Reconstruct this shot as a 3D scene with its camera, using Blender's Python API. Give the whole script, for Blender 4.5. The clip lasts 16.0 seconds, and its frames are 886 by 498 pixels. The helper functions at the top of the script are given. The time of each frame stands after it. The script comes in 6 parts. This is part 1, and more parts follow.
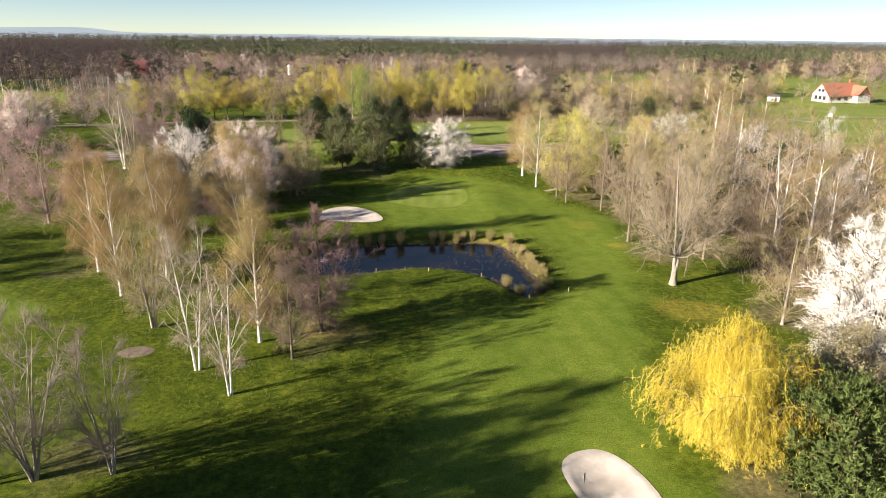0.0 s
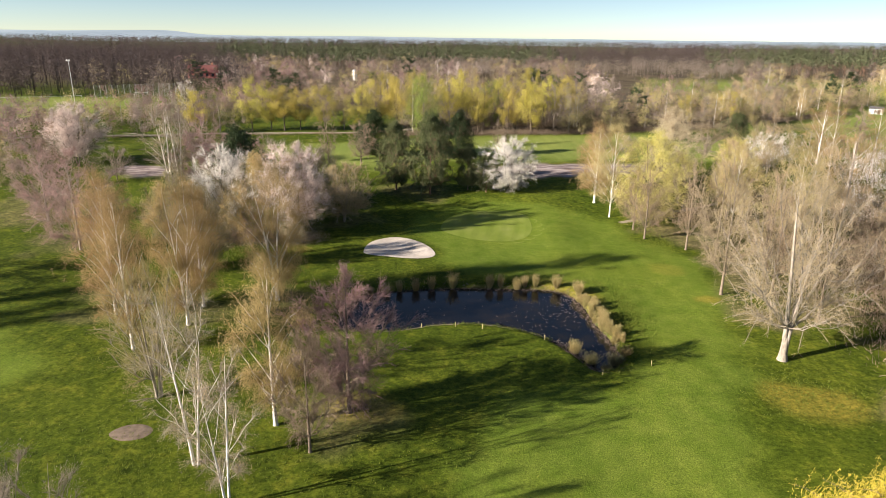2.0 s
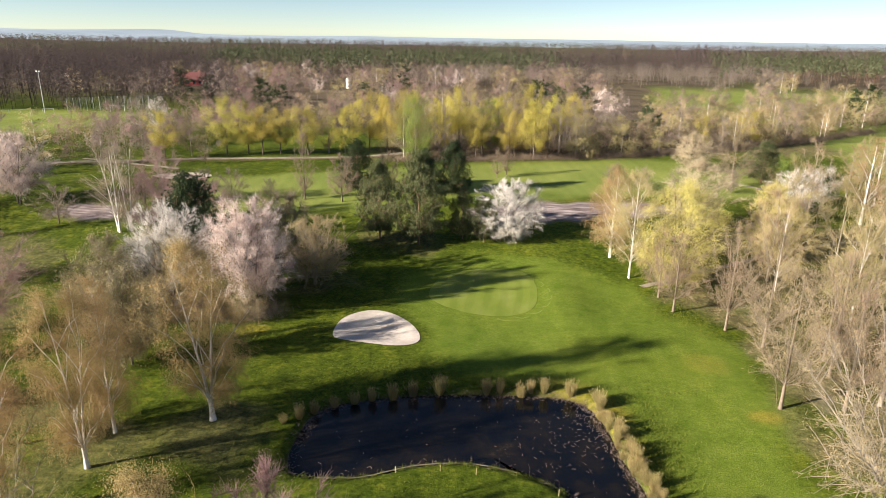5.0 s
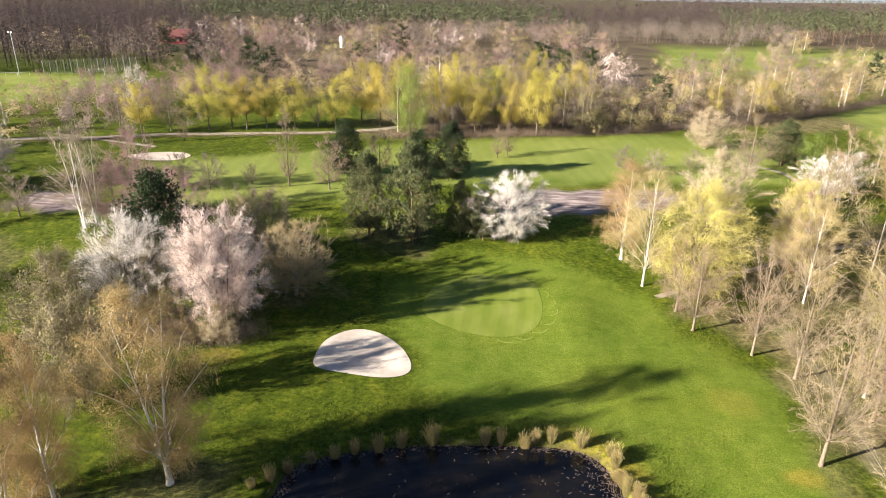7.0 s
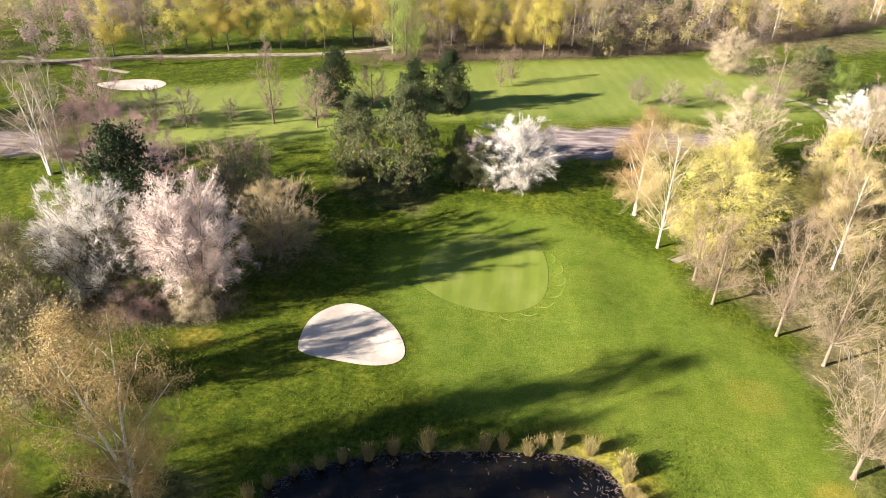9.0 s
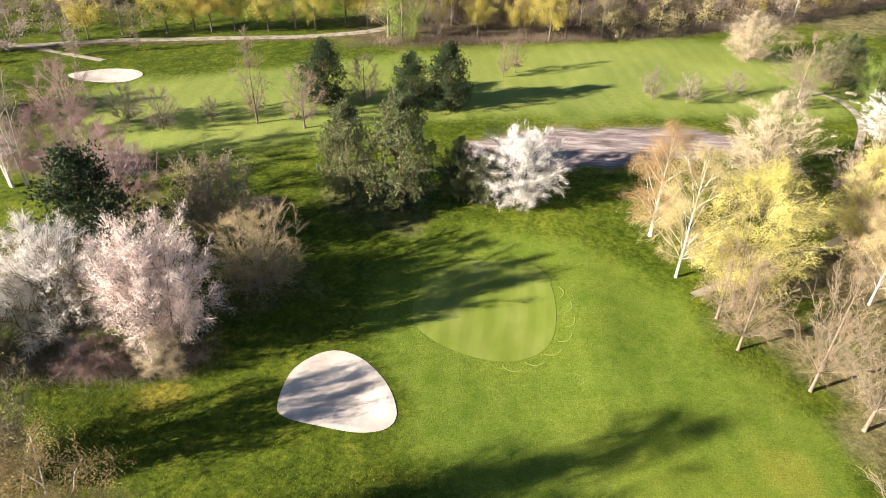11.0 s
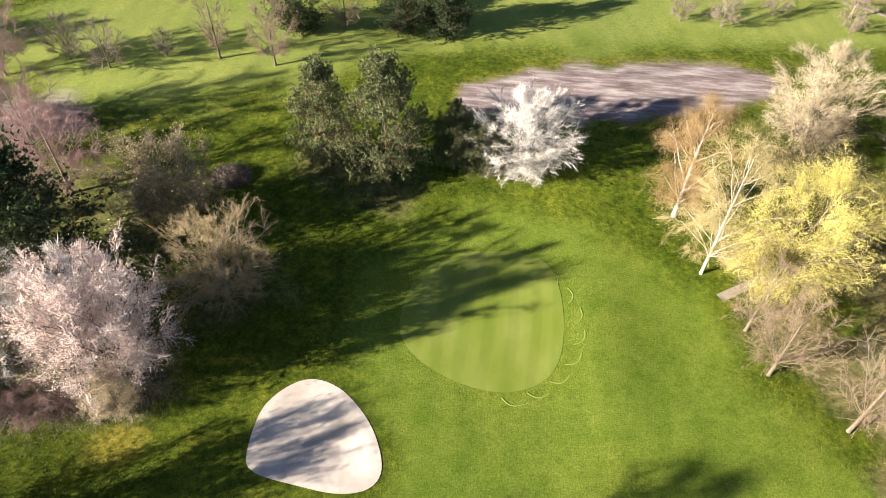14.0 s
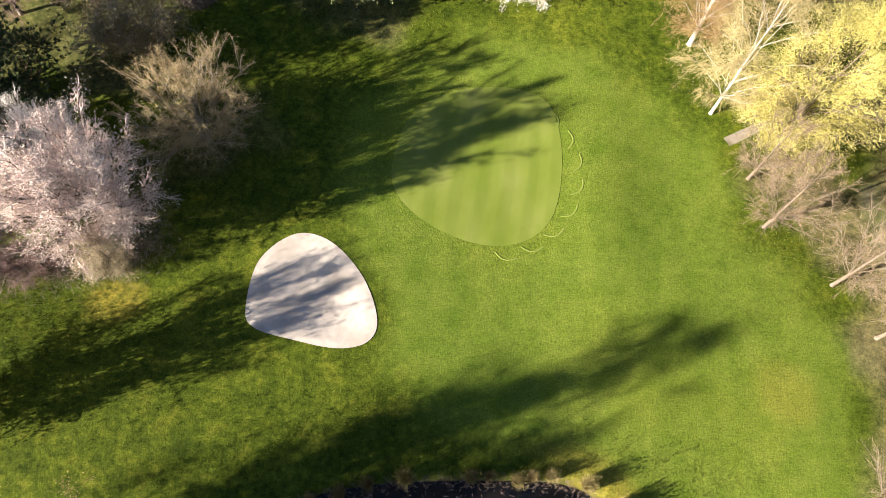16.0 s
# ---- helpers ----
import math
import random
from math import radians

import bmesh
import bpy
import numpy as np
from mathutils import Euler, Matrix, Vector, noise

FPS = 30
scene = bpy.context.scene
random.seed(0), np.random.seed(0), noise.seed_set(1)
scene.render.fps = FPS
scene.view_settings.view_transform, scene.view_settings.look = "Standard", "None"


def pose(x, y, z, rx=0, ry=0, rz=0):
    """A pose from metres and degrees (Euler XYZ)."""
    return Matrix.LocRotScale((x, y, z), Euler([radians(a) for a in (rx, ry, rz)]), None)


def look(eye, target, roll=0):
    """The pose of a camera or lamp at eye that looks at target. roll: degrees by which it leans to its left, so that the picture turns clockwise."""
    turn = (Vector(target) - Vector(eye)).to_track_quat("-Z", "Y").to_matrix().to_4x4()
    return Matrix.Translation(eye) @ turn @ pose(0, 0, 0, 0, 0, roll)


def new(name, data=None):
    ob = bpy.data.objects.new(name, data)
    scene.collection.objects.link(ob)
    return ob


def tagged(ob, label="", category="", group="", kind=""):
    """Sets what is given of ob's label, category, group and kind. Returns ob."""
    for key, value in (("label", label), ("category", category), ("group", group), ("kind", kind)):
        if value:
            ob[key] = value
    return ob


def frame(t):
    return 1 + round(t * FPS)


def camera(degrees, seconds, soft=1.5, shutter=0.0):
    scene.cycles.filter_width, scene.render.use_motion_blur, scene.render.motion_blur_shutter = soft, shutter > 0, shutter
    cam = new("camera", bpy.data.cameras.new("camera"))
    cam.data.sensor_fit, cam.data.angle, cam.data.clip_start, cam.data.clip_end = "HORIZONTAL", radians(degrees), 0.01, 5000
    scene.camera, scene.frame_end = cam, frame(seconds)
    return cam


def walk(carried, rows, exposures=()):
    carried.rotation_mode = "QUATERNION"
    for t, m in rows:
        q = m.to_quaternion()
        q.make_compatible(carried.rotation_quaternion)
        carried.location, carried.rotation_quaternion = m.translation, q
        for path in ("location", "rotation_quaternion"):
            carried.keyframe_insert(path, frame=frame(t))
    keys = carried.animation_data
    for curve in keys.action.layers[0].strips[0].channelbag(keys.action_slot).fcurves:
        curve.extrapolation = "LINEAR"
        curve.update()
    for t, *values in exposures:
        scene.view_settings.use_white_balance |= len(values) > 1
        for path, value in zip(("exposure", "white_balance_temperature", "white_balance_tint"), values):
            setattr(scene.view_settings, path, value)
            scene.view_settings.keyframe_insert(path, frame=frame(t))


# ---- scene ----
cam = camera(68.1, 16.0, soft=0.8)
METRES, EYE, TILT, LEAN, TURN = 85.0, 27.0, -18.2, -0.7, 0.0
ROWS = [
    (0.0, 0.0, 0.0, 0.0, -0.0, 0.0, -0.0),
    (0.5, 0.0015, 0.0337, 0.0127, -0.01, 0.04, -0.01),
    (1.0, 0.0019, 0.0663, 0.0272, 1.14, 0.06, -0.36),
    (1.5, 0.0033, 0.0984, 0.0452, 4.32, 0.06, -1.33),
    (2.0, 0.005, 0.1316, 0.0621, 5.5, 0.06, -1.72),
    (2.5, 0.0053, 0.1653, 0.076, 5.51, 0.09, -1.74),
    (3.0, 0.0047, 0.1986, 0.0918, 5.5, 0.1, -1.75),
    (3.5, 0.0034, 0.2307, 0.1118, 5.5, 0.1, -1.79),
    (4.0, 0.0027, 0.2626, 0.1316, 5.52, 0.11, -1.8),
    (4.5, 0.0015, 0.2944, 0.1518, 5.51, 0.14, -1.84),
    (7.0, -0.0075, 0.429, 0.2461, 5.35, -3.95, -2.0),
    (7.5, -0.0089, 0.4519, 0.2633, 5.35, -6.02, -2.02),
    (8.0, -0.0112, 0.4755, 0.2803, 5.33, -8.08, -2.04),
    (10.5, -0.0212, 0.5955, 0.3611, 5.39, -15.78, -2.12),
    (11.0, -0.0233, 0.6224, 0.3783, 5.38, -15.74, -2.11),
    (11.5, -0.0256, 0.649, 0.3948, 5.37, -16.09, -2.08),
    (12.0, -0.0271, 0.6756, 0.4121, 5.38, -17.44, -2.08),
    (12.5, -0.0294, 0.7026, 0.4287, 5.34, -18.78, -2.07),
    (13.0, -0.0312, 0.7285, 0.4451, 5.31, -21.27, -2.08),
    (13.5, -0.0341, 0.7532, 0.4606, 5.22, -24.31, -2.13),
    (14.0, -0.0355, 0.7759, 0.4767, 5.21, -27.5, -2.18),
    (14.5, -0.0381, 0.7956, 0.4898, 5.09, -31.29, -2.3),
    (15.0, -0.0397, 0.8138, 0.504, 5.05, -35.5, -2.41),
    (15.5, -0.042, 0.8309, 0.5165, 4.96, -41.65, -2.51),
    (16.0, -0.0425, 0.8442, 0.5274, 4.93, -47.9, -2.55),
]
walk(cam, [(t, pose(0, 0, EYE, TILT, LEAN, TURN) @ pose(METRES * x, METRES * y, METRES * z, 90 + pitch, roll, yaw)) for t, x, y, z, yaw, pitch, roll in ROWS], exposures=[(0.0, 1.56), (1.5, 1.52), (4.5, 1.55), (7.0, 1.92), (11.0, 2.02), (14.0, 1.95), (16.0, 1.97)])

# ---------------------------------------------------------------- light
SUN_AZ, SUN_EL = 26.8, 19.0          # way in which the shadows run, and the sun's height
world = bpy.data.worlds.new("spring_sky")
scene.world = world
world.use_nodes = True
wn, wl = world.node_tree.nodes, world.node_tree.links
sky = wn.new("ShaderNodeTexSky")
sky.sky_type, sky.sun_disc = "NISHITA", False
sky.sun_elevation, sky.sun_rotation = radians(SUN_EL), radians(270.0 - SUN_AZ)
sky.air_density, sky.dust_density, sky.ozone_density = 0.56, 0.0, 0.75
wl.new(sky.outputs[0], wn["Background"].inputs["Color"])
wn["Background"].inputs["Strength"].default_value = 0.043
sun = new("sun", bpy.data.lights.new("sun", "SUN"))
sun.data.energy, sun.data.angle, sun.data.color = 5.0, radians(0.55), (1.0, 0.89, 0.745)
sa = radians(SUN_AZ)
sun.matrix_world = look((-100 * math.cos(sa), -100 * math.sin(sa), 100 * math.tan(radians(SUN_EL))), (0, 0, 0))


# ---------------------------------------------------------------- materials
def node_mat(name):
    m = bpy.data.materials.new(name)
    m.use_nodes = True
    return m, m.node_tree.nodes, m.node_tree.links, m.node_tree.nodes["Principled BSDF"]


def ramp(n, stops):
    r = n.new("ShaderNodeValToRGB")
    e = r.color_ramp.elements
    while len(e) < len(stops):
        e.new(0.5)
    for el, (p, c) in zip(e, stops):
        el.position, el.color = p, (*c, 1)
    return r


def noise_tex(n, l, scale, detail=4, rough=0.55, coord="Object", stretch=(1, 1, 1)):
    tc, mp, t = n.new("ShaderNodeTexCoord"), n.new("ShaderNodeMapping"), n.new("ShaderNodeTexNoise")
    mp.inputs["Scale"].default_value = stretch
    t.inputs["Scale"].default_value, t.inputs["Detail"].default_value, t.inputs["Roughness"].default_value = scale, detail, rough
    l.new(tc.outputs[coord], mp.inputs[0]), l.new(mp.outputs[0], t.inputs["Vector"])
    return t


def mix(n, l, fac, a, b, mode="MIX"):
    x = n.new("ShaderNodeMix")
    x.data_type, x.blend_type = "RGBA", mode
    for sock, v in ((x.inputs[0], fac), (x.inputs[6], a), (x.inputs[7], b)):
        if isinstance(v, (int, float)):
            sock.default_value = v
        elif isinstance(v, tuple):
            sock.default_value = (*v, 1)
        else:
            l.new(v, sock)
    return x.outputs[2]


def bumped(n, l, bsdf, height, strength, dist=0.05):
    b = n.new("ShaderNodeBump")
    b.inputs["Strength"].default_value, b.inputs["Distance"].default_value = strength, dist
    l.new(height, b.inputs["Height"]), l.new(b.outputs[0], bsdf.inputs["Normal"])


def surface(name, a, b, scale=1.0, rough=0.85, bump=0.3, dist=0.02, detail=5, metal=0.0, stretch=(1, 1, 1), third=None, coarse=0.12):
    """Two-tone noisy surface with a coarser stain layer."""
    m, n, l, p = node_mat(name)
    t = noise_tex(n, l, scale, detail, 0.6, stretch=stretch)
    c = ramp(n, [(0.3, a), (0.7, b)])
    l.new(t.outputs["Fac"], c.inputs[0])
    out = c.outputs[0]
    if third:
        t2 = noise_tex(n, l, scale * coarse, 3)
        r2 = ramp(n, [(0.45, (0, 0, 0)), (0.65, (1, 1, 1))])
        l.new(t2.outputs["Fac"], r2.inputs[0])
        out = mix(n, l, r2.outputs[0], out, third)
    l.new(out, p.inputs["Base Color"])
    p.inputs["Roughness"].default_value, p.inputs["Metallic"].default_value = rough, metal
    p.inputs["Specular IOR Level"].default_value = 0.25
    if bump:
        bumped(n, l, p, t.outputs["Fac"], bump, dist)
    return m


def leafy(name, a, b, glow=0.35, vary=0.12):
    """Thin leaf, petal or twig: colour varied by piece and by tree, part of the light passes through."""
    m, n, l, p = node_mat(name)
    geo, oi = n.new("ShaderNodeNewGeometry"), n.new("ShaderNodeObjectInfo")
    c = ramp(n, [(0.0, a), (1.0, b)])
    l.new(geo.outputs["Random Per Island"], c.inputs[0])
    hsv, mr = n.new("ShaderNodeHueSaturation"), n.new("ShaderNodeMapRange")
    mr.inputs[3].default_value, mr.inputs[4].default_value = 1 - vary * 1.5, 1 + vary * 1.5
    tint, ad, fr = n.new("ShaderNodeAttribute"), n.new("ShaderNodeMath"), n.new("ShaderNodeMath")
    tint.attribute_name, ad.operation, fr.operation = "tint", "ADD", "FRACT"
    l.new(oi.outputs["Random"], ad.inputs[0]), l.new(tint.outputs["Fac"], ad.inputs[1]), l.new(ad.outputs[0], fr.inputs[0])
    l.new(fr.outputs[0], mr.inputs[0]), l.new(mr.outputs[0], hsv.inputs["Value"])
    mh = n.new("ShaderNodeMapRange")
    mh.inputs[3].default_value, mh.inputs[4].default_value = 0.5 - vary * 0.12, 0.5 + vary * 0.12
    ml = n.new("ShaderNodeMath")
    ml.operation = "FRACT"
    m7 = n.new("ShaderNodeMath")
    m7.operation = "MULTIPLY"
    m7.inputs[1].default_value = 7.3
    l.new(fr.outputs[0], m7.inputs[0]), l.new(m7.outputs[0], ml.inputs[0]), l.new(ml.outputs[0], mh.inputs[0])
    l.new(mh.outputs[0], hsv.inputs["Hue"]), l.new(c.outputs[0], hsv.inputs["Color"])
    l.new(hsv.outputs[0], p.inputs["Base Color"])
    p.inputs["Roughness"].default_value, p.inputs["Specular IOR Level"].default_value = 0.7, 0.2
    if glow:
        tr, ms = n.new("ShaderNodeBsdfTranslucent"), n.new("ShaderNodeMixShader")
        ms.inputs[0].default_value = glow
        l.new(hsv.outputs[0], tr.inputs[0]), l.new(p.outputs[0], ms.inputs[1]), l.new(tr.outputs[0], ms.inputs[2])
        l.new(ms.outputs[0], n["Material Output"].inputs[0])
    return m


def bark(name, a, b, dark=None, scale=6.0):
    m, n, l, p = node_mat(name)
    t = noise_tex(n, l, scale, 5, 0.6, stretch=(1, 1, 0.35))
    c = ramp(n, [(0.35, a), (0.65, b)])
    l.new(t.outputs["Fac"], c.inputs[0])
    out = c.outputs[0]
    if dark:                           # birch: dark bands across the white
        t2 = noise_tex(n, l, 2.2, 4, 0.7, stretch=(1, 1, 2.2))
        r2 = ramp(n, [(0.60, (0, 0, 0)), (0.69, (1, 1, 1))])
        l.new(t2.outputs["Fac"], r2.inputs[0])
        out = mix(n, l, r2.outputs[0], out, dark)
    l.new(out, p.inputs["Base Color"])
    p.inputs["Roughness"].default_value = 0.85
    bumped(n, l, p, t.outputs["Fac"], 0.5, 0.03)
    return m


def grass_material():
    m, n, l, p = node_mat("grass")

    def attr(name):
        a = n.new("ShaderNodeAttribute")
        a.attribute_name = name
        return a.outputs["Fac"]
    fine, mid, big = noise_tex(n, l, 7.0, 5, 0.7), noise_tex(n, l, 0.55, 5, 0.62), noise_tex(n, l, 0.06, 4, 0.55)
    rough = ramp(n, [(0.30, (0.042, 0.063, 0.007)), (0.52, (0.074, 0.101, 0.010)), (0.72, (0.136, 0.150, 0.018))])
    l.new(mid.outputs["Fac"], rough.inputs[0])
    fair = ramp(n, [(0.28, (0.100, 0.154, 0.016)), (0.72, (0.166, 0.210, 0.033))])
    l.new(mid.outputs["Fac"], fair.inputs[0])
    out = mix(n, l, attr("mow"), rough.outputs[0], fair.outputs[0])
    out = mix(n, l, attr("pale"), out, (0.240, 0.276, 0.074))
    # straw-coloured and darker patches, metres across
    pb = ramp(n, [(0.50, (0, 0, 0)), (0.72, (1, 1, 1))])
    l.new(big.outputs["Fac"], pb.inputs[0])
    mu = n.new("ShaderNodeMath")
    mu.operation, mu.inputs[1].default_value = "MULTIPLY", 0.45
    l.new(pb.outputs[0], mu.inputs[0])
    out = mix(n, l, mu.outputs[0], out, (0.15, 0.18, 0.02))
    out = mix(n, l, attr("dry"), out, (0.30, 0.245, 0.045))
    lit = ramp(n, [(0.35, (0.135, 0.102, 0.066)), (0.6, (0.25, 0.195, 0.125)), (0.78, (0.12, 0.130, 0.040))])
    l.new(mid.outputs["Fac"], lit.inputs[0])
    out = mix(n, l, attr("litter"), out, lit.outputs[0])
    sp = ramp(n, [(0.30, (0.60, 0.60, 0.60)), (0.5, (0.97, 0.97, 0.97)), (0.70, (1.36, 1.36, 1.32))])
    l.new(fine.outputs["Fac"], sp.inputs[0])
    out = mix(n, l, 1.0, out, sp.outputs[0], "MULTIPLY")
    clump = noise_tex(n, l, 1.9, 4, 0.7)
    cr = ramp(n, [(0.33, (0.88, 0.90, 0.88)), (0.66, (1.10, 1.09, 1.08))])
    l.new(clump.outputs["Fac"], cr.inputs[0])
    tuf = ramp(n, [(0.34, (0.50, 0.56, 0.5)), (0.5, (0.95, 0.96, 0.9)), (0.66, (1.42, 1.34, 1.25))])
    l.new(clump.outputs["Fac"], tuf.inputs[0])
    out = mix(n, l, 1.0, out, mix(n, l, attr("mow"), tuf.outputs[0], cr.outputs[0]), "MULTIPLY")
    sweep = noise_tex(n, l, 0.11, 3, 0.5, stretch=(1.0, 0.55, 1))
    sr = ramp(n, [(0.30, (0.84, 0.89, 0.84)), (0.52, (1.0, 1.0, 1.0)), (0.72, (1.22, 1.15, 1.2))])
    l.new(sweep.outputs["Fac"], sr.inputs[0])
    out = mix(n, l, 1.0, out, sr.outputs[0], "MULTIPLY")
    wave = n.new("ShaderNodeTexWave")          # mower's swaths
    wc, wm = n.new("ShaderNodeTexCoord"), n.new("ShaderNodeMapping")
    wm.inputs["Rotation"].default_value = (0, 0, radians(-8))
    l.new(wc.outputs["Object"], wm.inputs[0]), l.new(wm.outputs[0], wave.inputs["Vector"])
    wave.inputs["Scale"].default_value, wave.inputs["Distortion"].default_value, wave.inputs["Detail"].default_value, wave.inputs["Detail Scale"].default_value = 0.11, 6.0, 3, 0.12
    wr = ramp(n, [(0.2, (0.965, 0.975, 0.97)), (0.8, (1.035, 1.03, 1.03))])
    l.new(wave.outputs["Fac"], wr.inputs[0])
    out = mix(n, l, 1.0, out, wr.outputs[0], "MULTIPLY")
    worn = ramp(n, [(0.3, (0.20, 0.165, 0.11)), (0.7, (0.38, 0.33, 0.26))])
    l.new(mid.outputs["Fac"], worn.inputs[0])
    out = mix(n, l, attr("worn"), out, worn.outputs[0])
    far = ramp(n, [(0.35, (0.085, 0.066, 0.045)), (0.6, (0.14, 0.108, 0.072)), (0.78, (0.10, 0.115, 0.035))])
    l.new(big.outputs["Fac"], far.inputs[0])
    out = mix(n, l, attr("wild"), out, far.outputs[0])
    ruts = noise_tex(n, l, 0.8, 7, 0.62, stretch=(0.35, 1.7, 1))
    dirt = ramp(n, [(0.32, (0.13, 0.098, 0.094)), (0.50, (0.25, 0.200, 0.195)), (0.70, (0.46, 0.40, 0.385))])
    l.new(ruts.outputs["Fac"], dirt.inputs[0])
    br, bm_ = n.new("ShaderNodeMath"), n.new("ShaderNodeMath")      # ragged where the grass thins out
    br.operation, bm_.operation, bm_.use_clamp = "SUBTRACT", "MULTIPLY_ADD", True
    bm_.inputs[1].default_value = 1.6
    l.new(fine.outputs["Fac"], br.inputs[0])
    br.inputs[1].default_value = 0.5
    l.new(attr("bare"), bm_.inputs[0]), l.new(br.outputs[0], bm_.inputs[2])
    bz = n.new("ShaderNodeMath")
    bz.operation = "MULTIPLY"
    l.new(bm_.outputs[0], bz.inputs[0])
    gt = n.new("ShaderNodeMath")
    gt.operation, gt.inputs[1].default_value = "GREATER_THAN", 0.02
    l.new(attr("bare"), gt.inputs[0]), l.new(gt.outputs[0], bz.inputs[1])
    out = mix(n, l, bz.outputs[0], out, dirt.outputs[0])
    out = mix(n, l, attr("mud"), out, (0.075, 0.055, 0.038))
    l.new(out, p.inputs["Base Color"])
    p.inputs["Roughness"].default_value, p.inputs["Specular IOR Level"].default_value = 0.85, 0.06
    bumped(n, l, p, fine.outputs["Fac"], 0.55, 0.10)
    return m


def green_material():
    m, n, l, p = node_mat("putting_green")
    t, f = noise_tex(n, l, 0.35, 4, 0.5, stretch=(1, 0.45, 1)), noise_tex(n, l, 18.0, 4, 0.6)
    c = ramp(n, [(0.3, (0.142, 0.192, 0.022)), (0.55, (0.180, 0.224, 0.038)), (0.75, (0.226, 0.256, 0.066))])
    l.new(t.outputs["Fac"], c.inputs[0])
    s = ramp(n, [(0.35, (0.88, 0.88, 0.88)), (0.65, (1.1, 1.1, 1.1))])
    l.new(f.outputs["Fac"], s.inputs[0])
    w = n.new("ShaderNodeTexWave")             # mown bands
    wc = n.new("ShaderNodeTexCoord")
    l.new(wc.outputs["Object"], w.inputs["Vector"])
    w.inputs["Scale"].default_value, w.inputs["Distortion"].default_value, w.inputs["Detail"].default_value, w.inputs["Detail Scale"].default_value = 0.15, 3.5, 3, 0.5
    wr = ramp(n, [(0.3, (0.965, 0.97, 0.965)), (0.7, (1.06, 1.05, 1.07))])
    l.new(w.outputs["Fac"], wr.inputs[0])
    out = mix(n, l, 1.0, c.outputs[0], s.outputs[0], "MULTIPLY")
    l.new(mix(n, l, 1.0, out, wr.outputs[0], "MULTIPLY"), p.inputs["Base Color"])
    p.inputs["Roughness"].default_value, p.inputs["Specular IOR Level"].default_value = 0.75, 0.2
    return m


def water_material():
    m, n, l, p = node_mat("pond_water")
    t, w = noise_tex(n, l, 0.5, 4, 0.6), noise_tex(n, l, 3.0, 3, 0.5)
    c = ramp(n, [(0.4, (0.004, 0.005, 0.008)), (0.62, (0.012, 0.010, 0.009)), (0.8, (0.035, 0.026, 0.020))])
    l.new(t.outputs["Fac"], c.inputs[0]), l.new(c.outputs[0], p.inputs["Base Color"])
    p.inputs["Roughness"].default_value, p.inputs["IOR"].default_value = 0.04, 1.33
    bumped(n, l, p, w.outputs["Fac"], 0.05, 0.02)
    return m


M_GRASS, M_GREEN, M_WATER = grass_material(), green_material(), water_material()
M_SAND = surface("bunker_sand", (0.49, 0.43, 0.38), (0.61, 0.545, 0.495), 2.2, 0.95, 0.35, 0.03, third=(0.41, 0.355, 0.31))
M_GRAVEL = surface("gravel_path", (0.24, 0.20, 0.165), (0.40, 0.355, 0.31), 3.0, 0.95, 0.4, 0.02, third=(0.17, 0.15, 0.09), coarse=0.25)
M_EARTH = surface("brown_earth", (0.13, 0.10, 0.075), (0.25, 0.19, 0.15), 2.5, 0.95, 0.5, 0.04)
M_BIRCH = bark("birch_bark", (0.60, 0.55, 0.51), (0.82, 0.78, 0.74), (0.10, 0.08, 0.07))
M_BROWN = bark("brown_bark", (0.10, 0.075, 0.055), (0.21, 0.16, 0.12))
M_GREYB = bark("grey_bark", (0.20, 0.17, 0.14), (0.36, 0.31, 0.26))
M_PALE = bark("pale_bark", (0.125, 0.095, 0.070), (0.24, 0.19, 0.14))
M_ASH = bark("pale_grey_bark", (0.22, 0.185, 0.145), (0.38, 0.33, 0.27))
M_DARKB = bark("dark_bark", (0.05, 0.04, 0.03), (0.12, 0.09, 0.07))
M_PINEB = bark("pine_bark", (0.13, 0.08, 0.055), (0.26, 0.15, 0.10))
M_TW_BROWN = leafy("brown_twig", (0.24, 0.178, 0.135), (0.34, 0.258, 0.200), 0.38)
M_TW_DARK = leafy("dark_forest_twig", (0.086, 0.066, 0.062), (0.118, 0.092, 0.086), 0.35)
M_TW_TAN = leafy("tan_twig", (0.345, 0.262, 0.170), (0.485, 0.375, 0.245), 0.38)
M_TW_GREY = leafy("grey_twig", (0.24, 0.198, 0.155), (0.41, 0.35, 0.28), 0.3)
M_TW_RED = leafy("reddish_twig", (0.265, 0.172, 0.162), (0.39, 0.262, 0.245), 0.38)
M_TW_ORANGE = leafy("birch_catkins", (0.30, 0.205, 0.095), (0.43, 0.318, 0.155), 0.3)
M_TW_OLIVE = leafy("budding_twig", (0.29, 0.245, 0.115), (0.39, 0.33, 0.16), 0.35)
M_WHITE = leafy("white_blossom", (0.62, 0.57, 0.52), (0.84, 0.80, 0.76), 0.18, 0.04)
M_PINK = leafy("pinkish_blossom", (0.54, 0.41, 0.37), (0.80, 0.70, 0.65), 0.18, 0.04)
M_CREAM = leafy("cream_blossom", (0.46, 0.37, 0.24), (0.66, 0.57, 0.42), 0.3, 0.05)
M_GOLD = leafy("golden_willow", (0.54, 0.435, 0.050), (0.70, 0.575, 0.105), 0.4, 0.06)
M_LIME = leafy("young_leaves", (0.47, 0.405, 0.085), (0.58, 0.50, 0.13), 0.4, 0.10)
